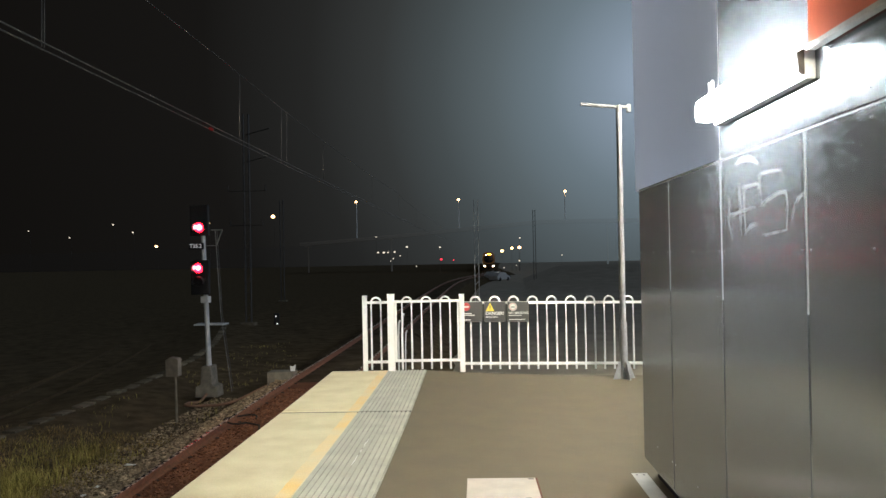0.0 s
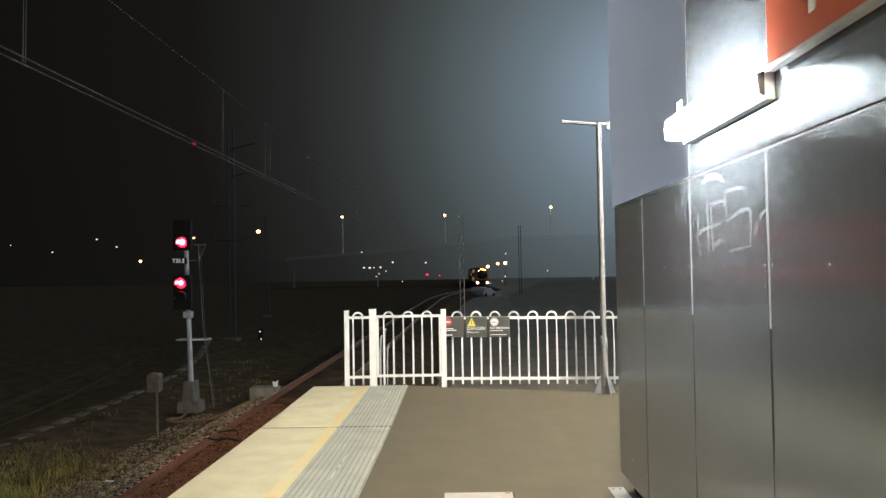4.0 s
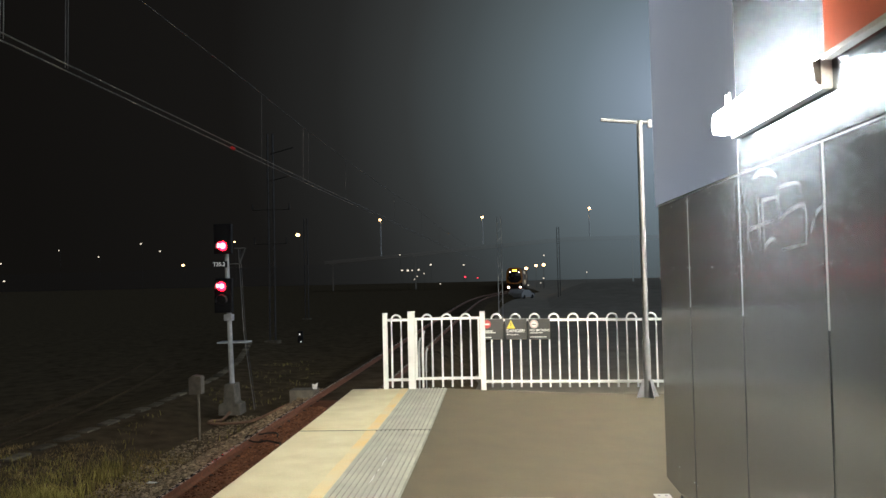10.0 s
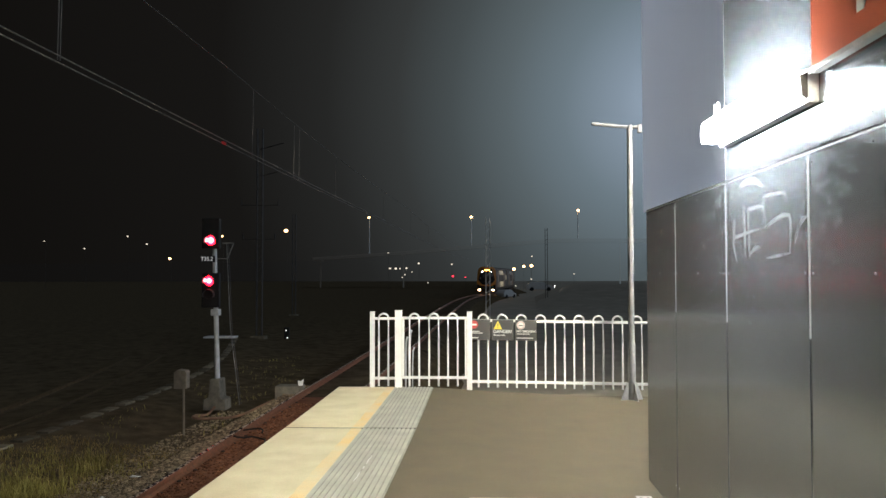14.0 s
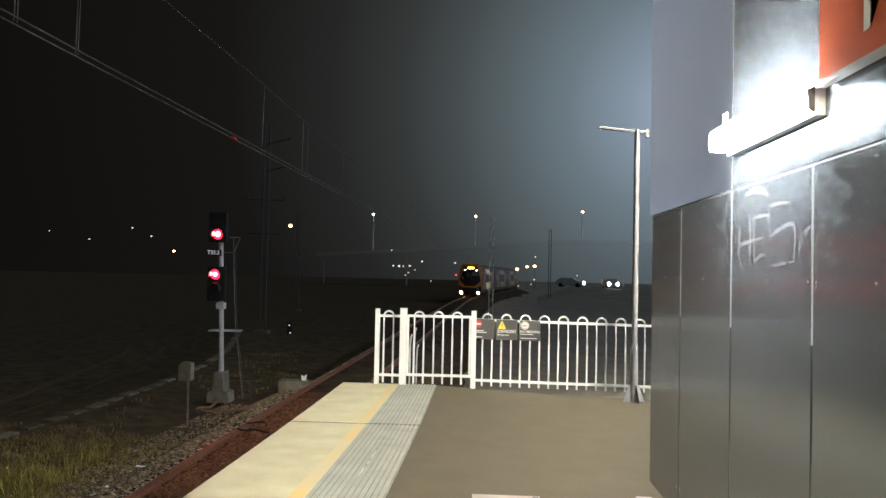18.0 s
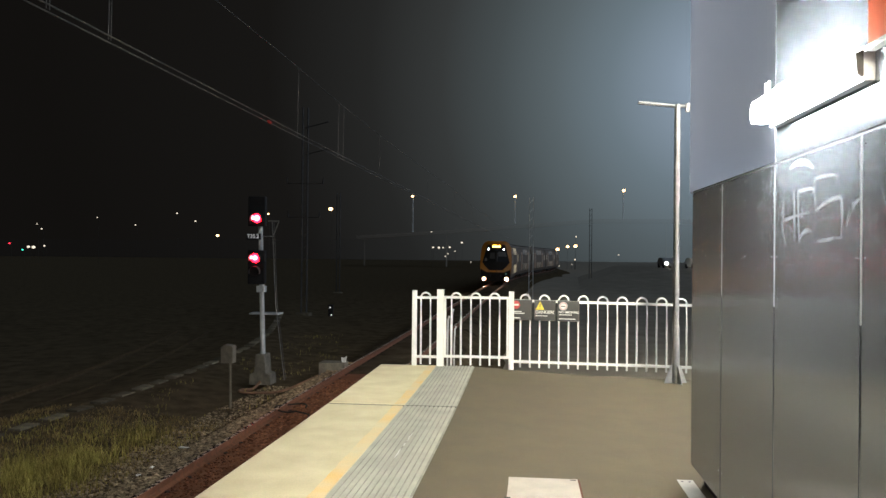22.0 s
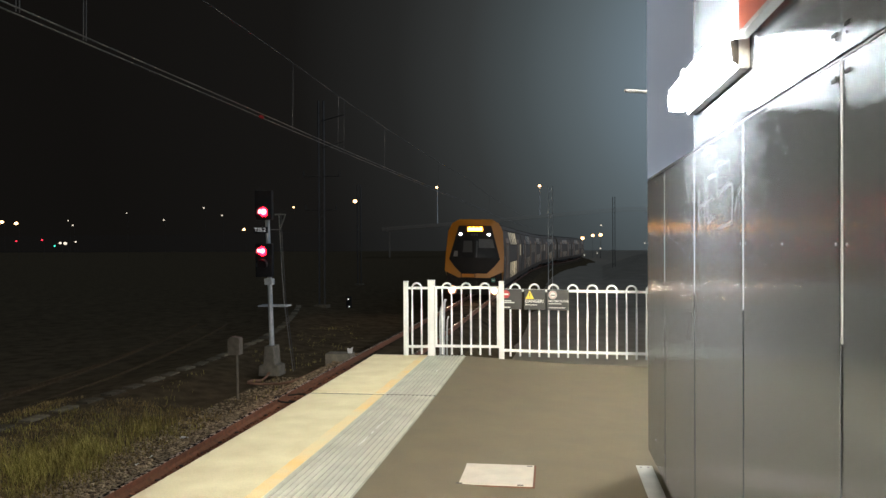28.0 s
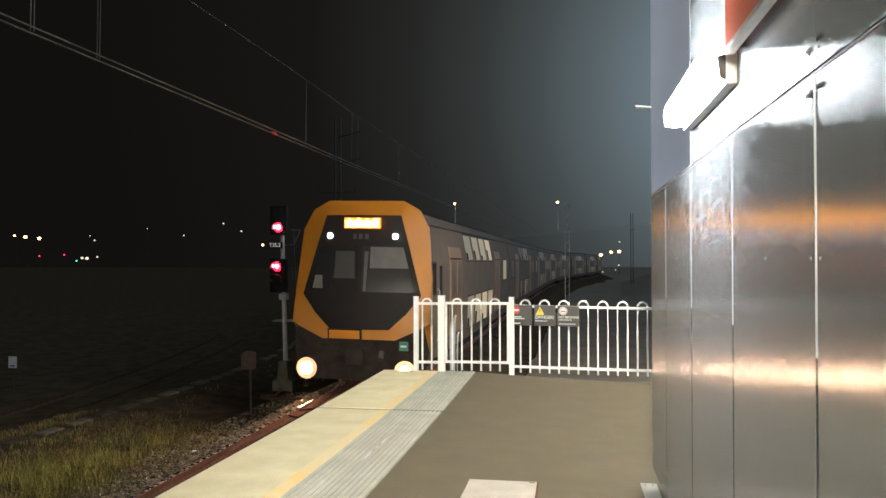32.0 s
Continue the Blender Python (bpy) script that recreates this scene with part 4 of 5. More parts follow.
def cable_trough():
    """A line of trough lids between the tracks."""
    fx = trough_x
    t = thing("cable_trough", (0, 0, 0), "line of weathered concrete cable trough lids in the weeds", "cable trough")
    rng = random.Random(8)
    bm = B()
    box(bm, -0.15, 0.15, -0.30, 0.30, -0.06, 0.045, 0.02)
    lid = mesh_of("lid", bm, M_TROUGH)
    y = 2.0
    while y < 44:
        a = math.degrees(math.atan2(fx(y + 1) - fx(y - 1), 2))
        o = part("lid", lid, None, t)
        o.matrix_basis = pose(fx(y) + rng.uniform(-0.02, 0.02), y, ground_z(fx(y), y) + rng.uniform(-0.015, 0.02), rng.uniform(-2, 2), rng.uniform(-3, 3), -a + rng.uniform(-3, 3))
        y += 0.93


cable_trough()


def track_side_bits():
    c = thing("black_hose", (-4.42, 15.0, rail_z(15) - 0.09), "black rubber hose lying in a loop at the rail", "hose")
    bm = B()
    tube(bm, [(0.30 * math.cos(a * 0.45), 0.38 * math.sin(a * 0.45), 0.05 + 0.02 * math.sin(a)) for a in range(0, 13)] + [(0.5, -0.5, 0.03), (0.6, -0.9, 0.03)], 0.018, 8)
    part("pipe", bm, M_TDARK, c, smooth=True)
    r = thing("cable_riser", (-1.10, 13.80, -2.0), "pair of pale cable pipes rising behind the gate", "pipe")
    for x, z0, z1, rad in ((-0.120, 0.0, 2.80, 0.020), (-0.055, 0.0, 2.92, 0.024), (0.0, 0.0, 2.62, 0.014)):
        bm = B()
        tube(bm, [(x, 0, z0), (x, 0, z1 - 0.3), (x + 0.01, 0, z1 - 0.06), (x + 0.03, 0.02, z1)], rad, 10)
        part("pipe", bm, M_POLE, r, smooth=True)
    bm = B()
    box(bm, -0.16, 0.03, 0.025, 0.055, 2.2, 2.26)
    part("clamp", bm, M_DARKSTEEL, r)


track_side_bits()


def litter():
    for x, y, w, d, lab in ((-5.84, 13.5, 0.17, 0.05, "flattened white wrapper on the ballast"), (-6.02, 12.55, 0.06, 0.05, "scrap of white paper on the ballast"), (-6.05, 12.12, 0.05, 0.035, "scrap of pale plastic on the ballast")):
        bm = B()
        bmesh.ops.create_grid(bm, x_segments=4, y_segments=3, size=0.5)
        rng = random.Random(int(w * 1000))
        for v in bm.verts:
            v.co = Vector((v.co.x * w * 2, v.co.y * d * 2, rng.uniform(0, 0.03)))
        bmesh.ops.solidify(bm, geom=bm.faces[:], thickness=0.004)
        o = tagged(part("litter", bm, M_SIGNWHITE), lab, "litter", "litter")
        o.location = (x, y, max(ground_z(x, y), rail_z(y) - 0.18 - 0.53 * (abs(x - track_x(y)) - 1.30)) + 0.025)


litter()


# ---- signal beside the track ----
def rail_signal():
    x, y, z = -7.29, 21.7, -1.88
    s = thing("railway_signal", (x, y, z), "two-head railway signal showing red over red on a steel post", "signal")
    bm = B()
    prism(bm, [(-0.32, 0.0), (0.32, 0.0), (0.30, 0.30), (0.17, 0.34), (0.13, 0.86), (-0.13, 0.86), (-0.17, 0.34), (-0.30, 0.30)], "y", -0.26, 0.26)
    bmesh.ops.bevel(bm, geom=bm.edges[:], offset=0.015, segments=1, affect="EDGES")
    part("pedestal", bm, M_PLINTH, s, "grey cast pedestal")
    bm = B()
    rod(bm, (0, 0, 0.85), (-0.13, 0, 5.2), 0.072, 0.06, seg=16)
    part("post", bm, M_POLE, s, smooth=True)
    bm = B()
    box(bm, -0.17, 0.06, -0.13, 0.10, 2.62, 2.80, 0.02)
    part("bracket", bm, M_POLE, s)

    def head(cx, big, lens_z, h0, h1):
        bm = B()
        box(bm, -0.40, 0.10, -0.22, -0.06, h0, h1, 0.03)
        hd = part("signal_head", bm, M_BLACK, s, "black signal head")
        for lz, m in lens_z:
            bm = B()
            n = 16
            a = [bm.verts.new((cx + 0.155 * math.cos(k * math.pi / n), -0.22, lz + 0.155 * math.sin(k * math.pi / n))) for k in range(-2, n + 3)]
            b = [bm.verts.new((v.co.x, -0.36, v.co.z - 0.02)) for v in a]
            for k in range(len(a) - 1):
                bm.faces.new((a[k], a[k + 1], b[k + 1], b[k]))
            part("hood", bm, M_HOOD, hd)
            bm = B()
            rod(bm, (cx, -0.215, lz), (cx, -0.24, lz), 0.138, 0.128, seg=20)
            part("lens", bm, m, hd, "red lens, lit" if m is M_RED else "dark lens")
            if m is M_RED:
                for ox, oz, r in ((0.0, 0.0, big), (-0.095 - 0.3 * big, 0.012, big * 0.72)):
                    bm = B()
                    rod(bm, (cx + ox, -0.236, lz + oz), (cx + ox, -0.246 - 0.02 * r, lz + oz), r, r * 0.78, seg=16)
                    part("lens_core", bm, M_REDHOT, hd, "white-hot core of the lens")

    head(-0.135, 0.088, [(4.73, M_RED)], 4.50, 5.35)
    head(-0.175, 0.073, [(3.60, M_RED), (3.22, M_BLACK)], 2.85, 3.82)
    bm = B()
    box(bm, -0.46, -0.04, -0.16, -0.145, 4.12, 4.30, 0.004)
    pl = part("number_plate", bm, M_BLACK, s, "black plate with white characters")
    me = text_mesh("T35.2", 0.150, 0.001)
    me.materials.append(M_NUMBER)
    o = part("lettering", me, None, pl, "white characters")
    o.matrix_basis = Matrix.Translation((-0.445, -0.163, 4.21)) @ pose(0, 0, 0, 90)
    bm = B()
    tube(bm, [(0.10, 0.05, 4.66), (0.42, 0.05, 4.66)], 0.018, 6)
    tube(bm, [(0.42, 0.05, 4.66), (0.24, 0.05, 4.20)], 0.014, 6)
    tube(bm, [(-0.05, 0.02, 4.22), (0.26, 0.05, 4.22)], 0.014, 6)
    part("ladder_bracket", bm, M_LADDER, s)
    for o in (0.0, 0.22):
        bm = B()
        tube(bm, [(0.22 - o * 0.1, 0.05 + o, 4.66), (0.34 - o * 0.1, 0.05 + o, 2.3), (0.62 - o * 0.1, 0.05 + o, 0.1)], 0.010, 6)
        part("ladder_stile", bm, M_HOOD if o else M_LADDER, s)
    for k in range(13):
        zz = 0.4 + 0.33 * k
        xx = 0.62 - (zz - 0.1) * 0.127 if zz < 2.3 else 0.34 - (zz - 2.3) * 0.05
        bm = B()
        tube(bm, [(xx, 0.05, zz), (xx - 0.02, 0.27, zz)], 0.007, 6)
        part("rung", bm, M_DARKSTEEL, s)
    bm = B()
    box(bm, -0.40, 0.46, -0.05, 0.40, 1.98, 2.02, 0.004)
    part("step_platform", bm, M_POLE, s, "narrow steel foot platform")
    c = thing("cable_conduit", (0, 0, 0), "orange-brown conduit looping from the signal foot", "conduit")
    bm = B()
    pts = [(-7.22, 21.3, -1.75), (-7.38, 21.15, -1.95), (-7.58, 20.9, -2.02), (-7.56, 20.6, -2.03), (-7.15, 20.6, -2.02), (-6.4, 20.8, -1.9), (-5.6, 21.2, -1.7), (-5.0, 21.6, -1.5)]
    pts = [(x, y, max(z, ground_z(x, y) + 0.05)) for x, y, z in pts]
    out = []
    for i in range(len(pts) - 1):
        p0, p1, p2, p3 = (Vector(pts[max(0, min(len(pts) - 1, i + d))]) for d in (-1, 0, 1, 2))
        for k in range(5):
            u = k / 5
            out.append(0.5 * (2 * p1 + (p2 - p0) * u + (2 * p0 - 5 * p1 + 4 * p2 - p3) * u * u + (3 * p1 - p0 - 3 * p2 + p3) * u ** 3))
    tube(bm, out, 0.038, 8)
    part("pipe", bm, M_HOSE, c, smooth=True)


rail_signal()


def track_box():
    b = thing("equipment_box", (-7.21, 18.78, ground_z(-7.21, 18.78) - 0.05), "pale weathered equipment box on a thin post", "box")
    h = -0.46 - (ground_z(-7.21, 18.78) - 0.05)
    bm = B()
    rod(bm, (0.10, 0, 0), (0.08, 0, h - 0.30), 0.028, seg=10)
    part("post", bm, M_PALEBOX, b)
    bm = B()
    box(bm, -0.12, 0.19, -0.12, 0.12, h - 0.41, h - 0.03, 0.02)
    part("case", bm, M_PALEBOX, b)
    bm = B()
    prism(bm, [(-0.13, h - 0.03), (0.20, h - 0.03), (0.16, h + 0.02), (-0.02, h + 0.05)], "y", -0.13, 0.13)
    part("lid", bm, M_PALEBOX, b)
    w = thing("lineside_box", (-4.75, 20.6, ground_z(-5.2, 20.6)), "low grey lineside box with a white top marker", "box")
    bm = B()
    box(bm, -0.55, 0.15, -0.25, 0.25, 0.0, 0.38, 0.03)
    part("case", bm, M_PLINTH, w)
    bm = B()
    prism(bm, [(0.04, 0.38), (0.14, 0.38), (0.16, 0.54), (0.09, 0.49), (0.02, 0.51)], "y", -0.08, 0.0)
    part("marker", bm, M_SIGNWHITE, w, "white marker")


track_box()


def ground_signal():
    g0 = ground_z(-11.6, 46.0)
    s = thing("ground_signal", (-11.45, 46.0, g0 - 0.02), "low dark ground signal showing two small white lights", "signal")
    bm = B()
    rod(bm, (0, 0.08, 0), (0, 0.08, 0.30), 0.05, seg=10)
    part("stand", bm, M_DARKSTEEL, s)
    bm = B()
    box(bm, -0.13, 0.17, -0.02, 0.16, 0.0, 0.72, 0.03)
    part("case", bm, M_BLACK, s)
    for x, z in ((0.0, 0.55), (0.07, 0.10)):
        bm = B()
        rod(bm, (x, -0.015, z), (x, -0.05, z), 0.036, 0.03, seg=14)
        part("lens", bm, M_GROUNDLAMP, s, "small white lens, lit")


ground_signal()


# ---- overhead line ----
def masts():
    def mast(x, y, h, lab, arm=0.0, steel=None):
        steel = steel or M_DARKSTEEL
        z = ground_z(x, y) - 0.1
        m = thing("overhead_line_mast", (x, y, z), lab, "mast", "overhead line masts")
        for dx in (-0.16, 0.16):
            bm = B()
            box(bm, dx - 0.03, dx + 0.03, -0.10, 0.10, 0, h, 0.005)
            part("upright", bm, steel, m)
        bm = B()
        tube(bm, [(-0.15, -0.06, 0.0), (0.15, -0.06, 0.35)], 0.015, 5)
        lace = mesh_of("lacing_bar", bm, steel)
        for k in range(int(h / 0.7)):
            o = part("lacing_bar", lace, None, m)
            o.location.z = 0.4 + 0.7 * k
        bm = B()
        box(bm, -0.4, 0.4, -0.4, 0.4, -0.2, 0.25, 0.03)
        part("footing", bm, M_TROUGH, m)
        if arm:
            for zz in (h - 1.2, h - 2.8):
                bm = B()
                tube(bm, [(0, 0, zz), (arm, 0, zz + 0.35)], 0.035, 6)
                part("bracket_arm", bm, steel, m)
            for ax, zz in ((-1.1, h - 4.5), (1.1, h - 4.5), (-1.0, h - 6.5), (0.9, h - 6.5)):
                bm = B()
                tube(bm, [(0, 0, zz), (ax, 0, zz)], 0.03, 6)
                rod(bm, (ax, 0, zz), (ax, 0, zz + 0.35), 0.05, 0.03, seg=8)
                part("insulator_arm", bm, steel, m)
        return m
    mast(-12.8, 45.0, 12.4, "lattice steel overhead line mast in the dark", 1.4)
    mast(-18.0, 75.0, 10.0, "lattice steel overhead line mast in the dark", 0)
    mast(0.75, 62.0, 8.6, "slim steel overhead line mast beside the track", 0, M_GALV)
    mast(9.5, 110.0, 10.6, "lattice steel overhead line mast in the dark", 0)

    def wire(pts, r, lab, droppers=()):
        w = thing("overhead_wire", (0, 0, 0), lab, "wire", "overhead wires")
        bm = B()
        tube(bm, pts, r, 6)
        part("cable", bm, M_WIRE, w)
        for a, b in droppers:
            bm = B()
            tube(bm, [a, b], 0.0045, 5)
            part("dropper", bm, M_WIRE, w)
        return w
    ys = [-30, -10, 0, 6, 12, 20, 30, 45, 62, 85, 110]
    cw = [(track_x(y) - 0.55, y, 4.20 + (rail_z(y) + 1.11)) for y in ys]
    wire(cw, 0.0075, "twin copper contact wire over the track")
    wire([(p[0] + 0.13, p[1], p[2] + 0.01) for p in cw], 0.0075, "twin copper contact wire over the track")

    def sag(y):
        k = (y + 18) % 30 / 30
        return 5.58 - 4 * k * (1 - k) * 0.16
    cat = [(track_x(y) - 0.48, y, sag(y) + rail_z(y) + 1.11) for y in range(-18, 103, 4)]
    drops = [((track_x(y) - 0.48, y, sag(y) + rail_z(y) + 1.11), (track_x(y) - 0.50, y, 4.20 + rail_z(y) + 1.11)) for y in (7.00, 7.05, 8.08, 8.13, 15.0, 18.2, 18.7, 23, 33, 44, 56)]
    wire(cat, 0.007, "catenary wire above the contact wire with droppers", drops)
    # the red signal's glint in the wires, modelled as a red piece
    t = thing("section_insulator", (track_x(13.35) - 0.50, 13.35, 4.192), "small red piece on the contact wire, drawing the signal's glint", "insulator")
    bm = B()
    for k in range(2):
        rod(bm, (0, -0.05 + 0.08 * k, 0), (0, -0.02 + 0.08 * k, 0), 0.026, seg=12)
    rod(bm, (0, -0.10, 0), (0, 0.10, 0), 0.010)
    part("body", bm, M_REDGLINT, t)


masts()


# ---- distance ----
def far_lamp(x, y, z, foot, r, m, lab):
    f = thing("street_lamp", (x, y, foot), lab, "street lamp", "far street lamps")
    bm = B()
    rod(bm, (0, 0, 0), (0, 0, z - foot), 0.15 if foot > 5 else 0.025, 0.10 if foot > 5 else 0.02, seg=8)
    part("post", bm, M_WHITE if foot > 5 else M_DARKSTEEL, f)
    bm = B()
    tube(bm, [(0, 0, z - foot), (0, -0.3, z - foot + 0.25), (0, -r - 0.35, z - foot + 0.25)], 0.05 if foot > 5 else 0.02, 6)
    part("arm", bm, M_DARKSTEEL, f)
    bm = B()
    bmesh.ops.create_uvsphere(bm, u_segments=12, v_segments=8, radius=r * 0.74, matrix=Matrix.Translation((0, -0.6 - r, z - foot + 0.1)) @ Matrix.Diagonal((1.05, 1, 0.86, 1)))
    part("lantern", bm, m, f, "glowing lantern", True)


def overbridge():
    b = thing("road_bridge", (0, 0, 0), "long concrete road bridge climbing across the distance", "bridge")
    prof = [(-52, 6.4), (-22, 8.4), (-5, 9.8), (23, 12.0), (60, 12.0), (160, 11.0)]
    bm = B()
    prism(bm, prof + [(x, z - 0.55) for x, z in reversed(prof)], "y", 240, 250)
    # bridge parts emit sky glow, so they fade into it
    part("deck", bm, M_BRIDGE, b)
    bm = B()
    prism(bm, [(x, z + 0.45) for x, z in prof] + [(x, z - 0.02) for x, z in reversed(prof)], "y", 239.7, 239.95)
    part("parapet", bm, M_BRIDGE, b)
    for x in (-50.5, -24, 44, 114):
        z = float(np.interp(x, [q[0] for q in prof], [q[1] for q in prof])) - 0.55
        bm = B()
        rod(bm, (x, 245, -7), (x, 245, z - 0.3), 0.25, 0.22, seg=12)
        box(bm, x - 0.4, x + 0.4, 241.5, 248.5, z - 0.35, z, 0.05)
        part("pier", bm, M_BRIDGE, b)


overbridge()


# backdrop added behind the bridge, with the sky's glow in its colour
def far_ridge():
    rng = random.Random(3)
    top = [(x, float(np.interp(x, (-300, -93, -39, -9, 41, 107, 300), (7, 9.0, 13, 15.6, 19.4, 19.4, 17))) + 1.2 * noise.noise((x * 0.02, 0, 0)) + rng.uniform(-0.3, 0.3)) for x in range(-900, 901, 6)]
    bm = B()
    prism(bm, top + [(900, -9), (-900, -9)], "y", 430, 470)
    tagged(part("haze_ridge", bm, M_RIDGE), "unseen ridge added to close the distance, glowing like the sky", "hill", kind="structure")


far_ridge()
for x, y, z, foot, r in ((-34.6, 243, 19.4, 7.55, 0.50), (-2.45, 243, 19.4, 10.0, 0.55), (30.7, 243, 21.3, 12.0, 0.56), (-50.0, 200, 12.95, -2.2, 0.66), (-66.9, 200, 11.6, -2.2, 0.30)):
    far_lamp(x, y, z - 0.1, foot, r, M_FARLAMP, "tall street lamp with a warm glowing head")
for x, y, z, r in ((8.85, 200, 2.9, 0.52), (11.45, 201, 3.6, 0.46), (13.45, 202, 3.75, 0.55), (-80.7, 200, 5.8, 0.45), (-151.8, 200, 8.4, 0.6), (-147.4, 200, 8.0, 0.6), (-155.4, 200, 8.8, 0.4)):
    far_lamp(x, y, z - 0.1, -2.2, r, M_FARLAMP, "low yard lamp with a warm glowing head")
for x, z, r in ((-93.0, 11.8, 0.30), (-87.8, 9.7, 0.30), (-104.7, 8.6, 0.26), (-115.7, 10.6, 0.2), (-133.2, 8.7, 0.22), (-131.8, 7.4, 0.30), (-133.9, 2.3, 0.62), (-135.5, 2.4, 0.5), (-130.9, 2.7, 0.35),
                (-23.2, 3.15, 0.32), (-21.7, 3.1, 0.40), (-20.6, 3.1, 0.25), (-18.9, 3.2, 0.34), (-17.5, 2.2, 0.2), (-15.7, 4.45, 0.34), (-7.1, 4.2, 0.28), (-20.0, 0.8, 0.2), (-19.3, 1.5, 0.22), (-13.3, -0.6, 0.2), (-23.7, 7.2, 0.2),
                (13.6, 6.2, 0.24), (9.4, -1.4, 0.2), (13.4, 0.3, 0.25), (12.6, -0.9, 0.18), (24.4, 1.6, 0.2)):
    far_lamp(x, 202, z - 0.1, -2.2, r, M_FARWHITE, "small far lamp among the dark yards")
for x, z, r in ((-6.75, 1.1, 0.34), (-3.55, 0.8, 0.20), (-139.8, 3.3, 0.3), (-147.6, 3.0, 0.3)):
    far_lamp(x, 200, z - 0.1, -2.2, r, M_REDFAR, "far signal lamp glowing red")
far_lamp(-134.6, 198, 1.5, -2.2, 0.3, M_CARGREEN, "far signal lamp glowing green")


def marker_post():
    m = thing("marker_post", (-15.50, 20.9, ground_z(-15.50, 20.9)), "small white marker plate on a thin post", "sign")
    bm = B()
    rod(bm, (0, 0, 0), (0, 0, 0.94), 0.025)
    part("post", bm, M_DARKSTEEL, m)
    bm = B()
    box(bm, -0.135, 0.135, -0.035, -0.02, 0.72, 1.06, 0.01)
    pl = part("plate", bm, M_WHITE, m, "white plate")
    bm = B()
    box(bm, -0.08, 0.08, -0.038, -0.034, 0.76, 0.80)
    part("print_bar", bm, M_SIGNBLK, pl, "dark printed bar")


marker_post()


# ---- far car park with two cars ----
# the bank takes the same haze-pale ground colour
def car_park():
    bm = B()
    top = [bm.verts.new(v) for v in ((13.0, 106, -0.05), (80, 94, -0.05), (80, 150, -0.05), (16.0, 136, -0.05))]
    foot = [bm.verts.new(v) for v in ((4.0, 74, -2.8), (95, 58, -2.8), (95, 170, -2.8), (9.0, 144, -2.8))]
    bm.faces.new(top)
    for k in range(4):
        bm.faces.new((foot[k], foot[(k + 1) % 4], top[(k + 1) % 4], top[k]))
    bm.faces.new(foot[::-1])
    tagged(part("car_park", bm, M_VEILGROUND, smooth=True), "raised car park on a low bank, coloured pale for the haze", "car park", kind="structure")


def make_car_thing():
    c = thing("car", (0, 0, 0), "grey car with bright headlights crossing the car park", "car", "cars")
    bm = B()
    prism(bm, [(-2.1, 0.25), (2.1, 0.25), (2.15, 0.75), (1.25, 0.95), (0.5, 1.42), (-1.3, 1.45), (-2.0, 0.98), (-2.15, 0.8)], "x", -0.85, 0.85)
    bmesh.ops.bevel(bm, geom=bm.edges[:], offset=0.06, segments=2, affect="EDGES")
    part("body", bm, M_CARPAINT, c)
    for y in (-1.3, 1.3):
        for x in (-0.8, 0.8):
            bm = B()
            rod(bm, (x - 0.1, y, 0.32), (x + 0.1, y, 0.32), 0.32, seg=20)
            part("wheel", bm, M_BLACK, c)
    for x in (-0.62, 0.62):
        bm = B()
        rod(bm, (x, 2.05, 0.68), (x, 2.185, 0.68), 0.27, 0.25, seg=16)
        h = part("headlight", bm, M_BLACK, c)
        bm = B()
        rod(bm, (x, 2.17, 0.68), (x, 2.20, 0.68), 0.24, seg=16)
        part("lens", bm, M_CARLAMP, h, "bright headlight lens")
    return c


car_park()


# ---- the train ----
CAR, GAP = 19.7, 20.2
BOGIE = 6.9


def body_shell(y0, y1):
    prof = [(-1.30, 0.55), (-1.50, 0.95), (-1.52, 2.10), (-1.50, 3.10), (-1.34, 3.85), (-1.0, 4.18), (-0.5, 4.33), (0.5, 4.33), (1.0, 4.18), (1.34, 3.85), (1.50, 3.10), (1.52, 2.10), (1.50, 0.95), (1.30, 0.55)]
    return prism(B(), prof, "y", y0, y1)


SIDE = ((0.55, 1.30), (0.95, 1.50), (2.10, 1.52), (3.10, 1.50), (3.85, 1.34), (4.18, 1.0))


def side_x(z):
    return float(np.interp(z, [s[0] for s in SIDE], [s[1] for s in SIDE]))


def side_sheet(side, y0, y1, z0, z1, out, thick=0.04):
    """A panel that follows the car's side between two heights."""
    zs = [z0] + [s[0] for s in SIDE if z0 < s[0] < z1] + [z1]
    bm = B()
    rows = []
    for z in zs:
        x = side_x(z)
        rows.append([bm.verts.new((side * (x + o), y, z)) for o, y in ((out, y0), (out, y1), (out - thick, y1), (out - thick, y0))])
    for a, b in zip(rows, rows[1:]):
        for k in range(4):
            bm.faces.new((a[k], a[(k + 1) % 4], b[(k + 1) % 4], b[k]))
    bm.faces.new(rows[0])
    bm.faces.new(rows[-1][::-1])
    return bm


def side_pane(c, side, y, w, z0, z1, m, name="window"):
    """A pane in a dark frame on the car's side."""
    win = part(name, side_sheet(side, y - w / 2 - 0.05, y + w / 2 + 0.05, z0 - 0.05, z1 + 0.05, 0.006), M_TMASK, c)
    part("pane", side_sheet(side, y - w / 2, y + w / 2, z0, z1, 0.011, 0.01), m, win, "dark pane" if m is M_TGLASS else "lit pane")
    return win


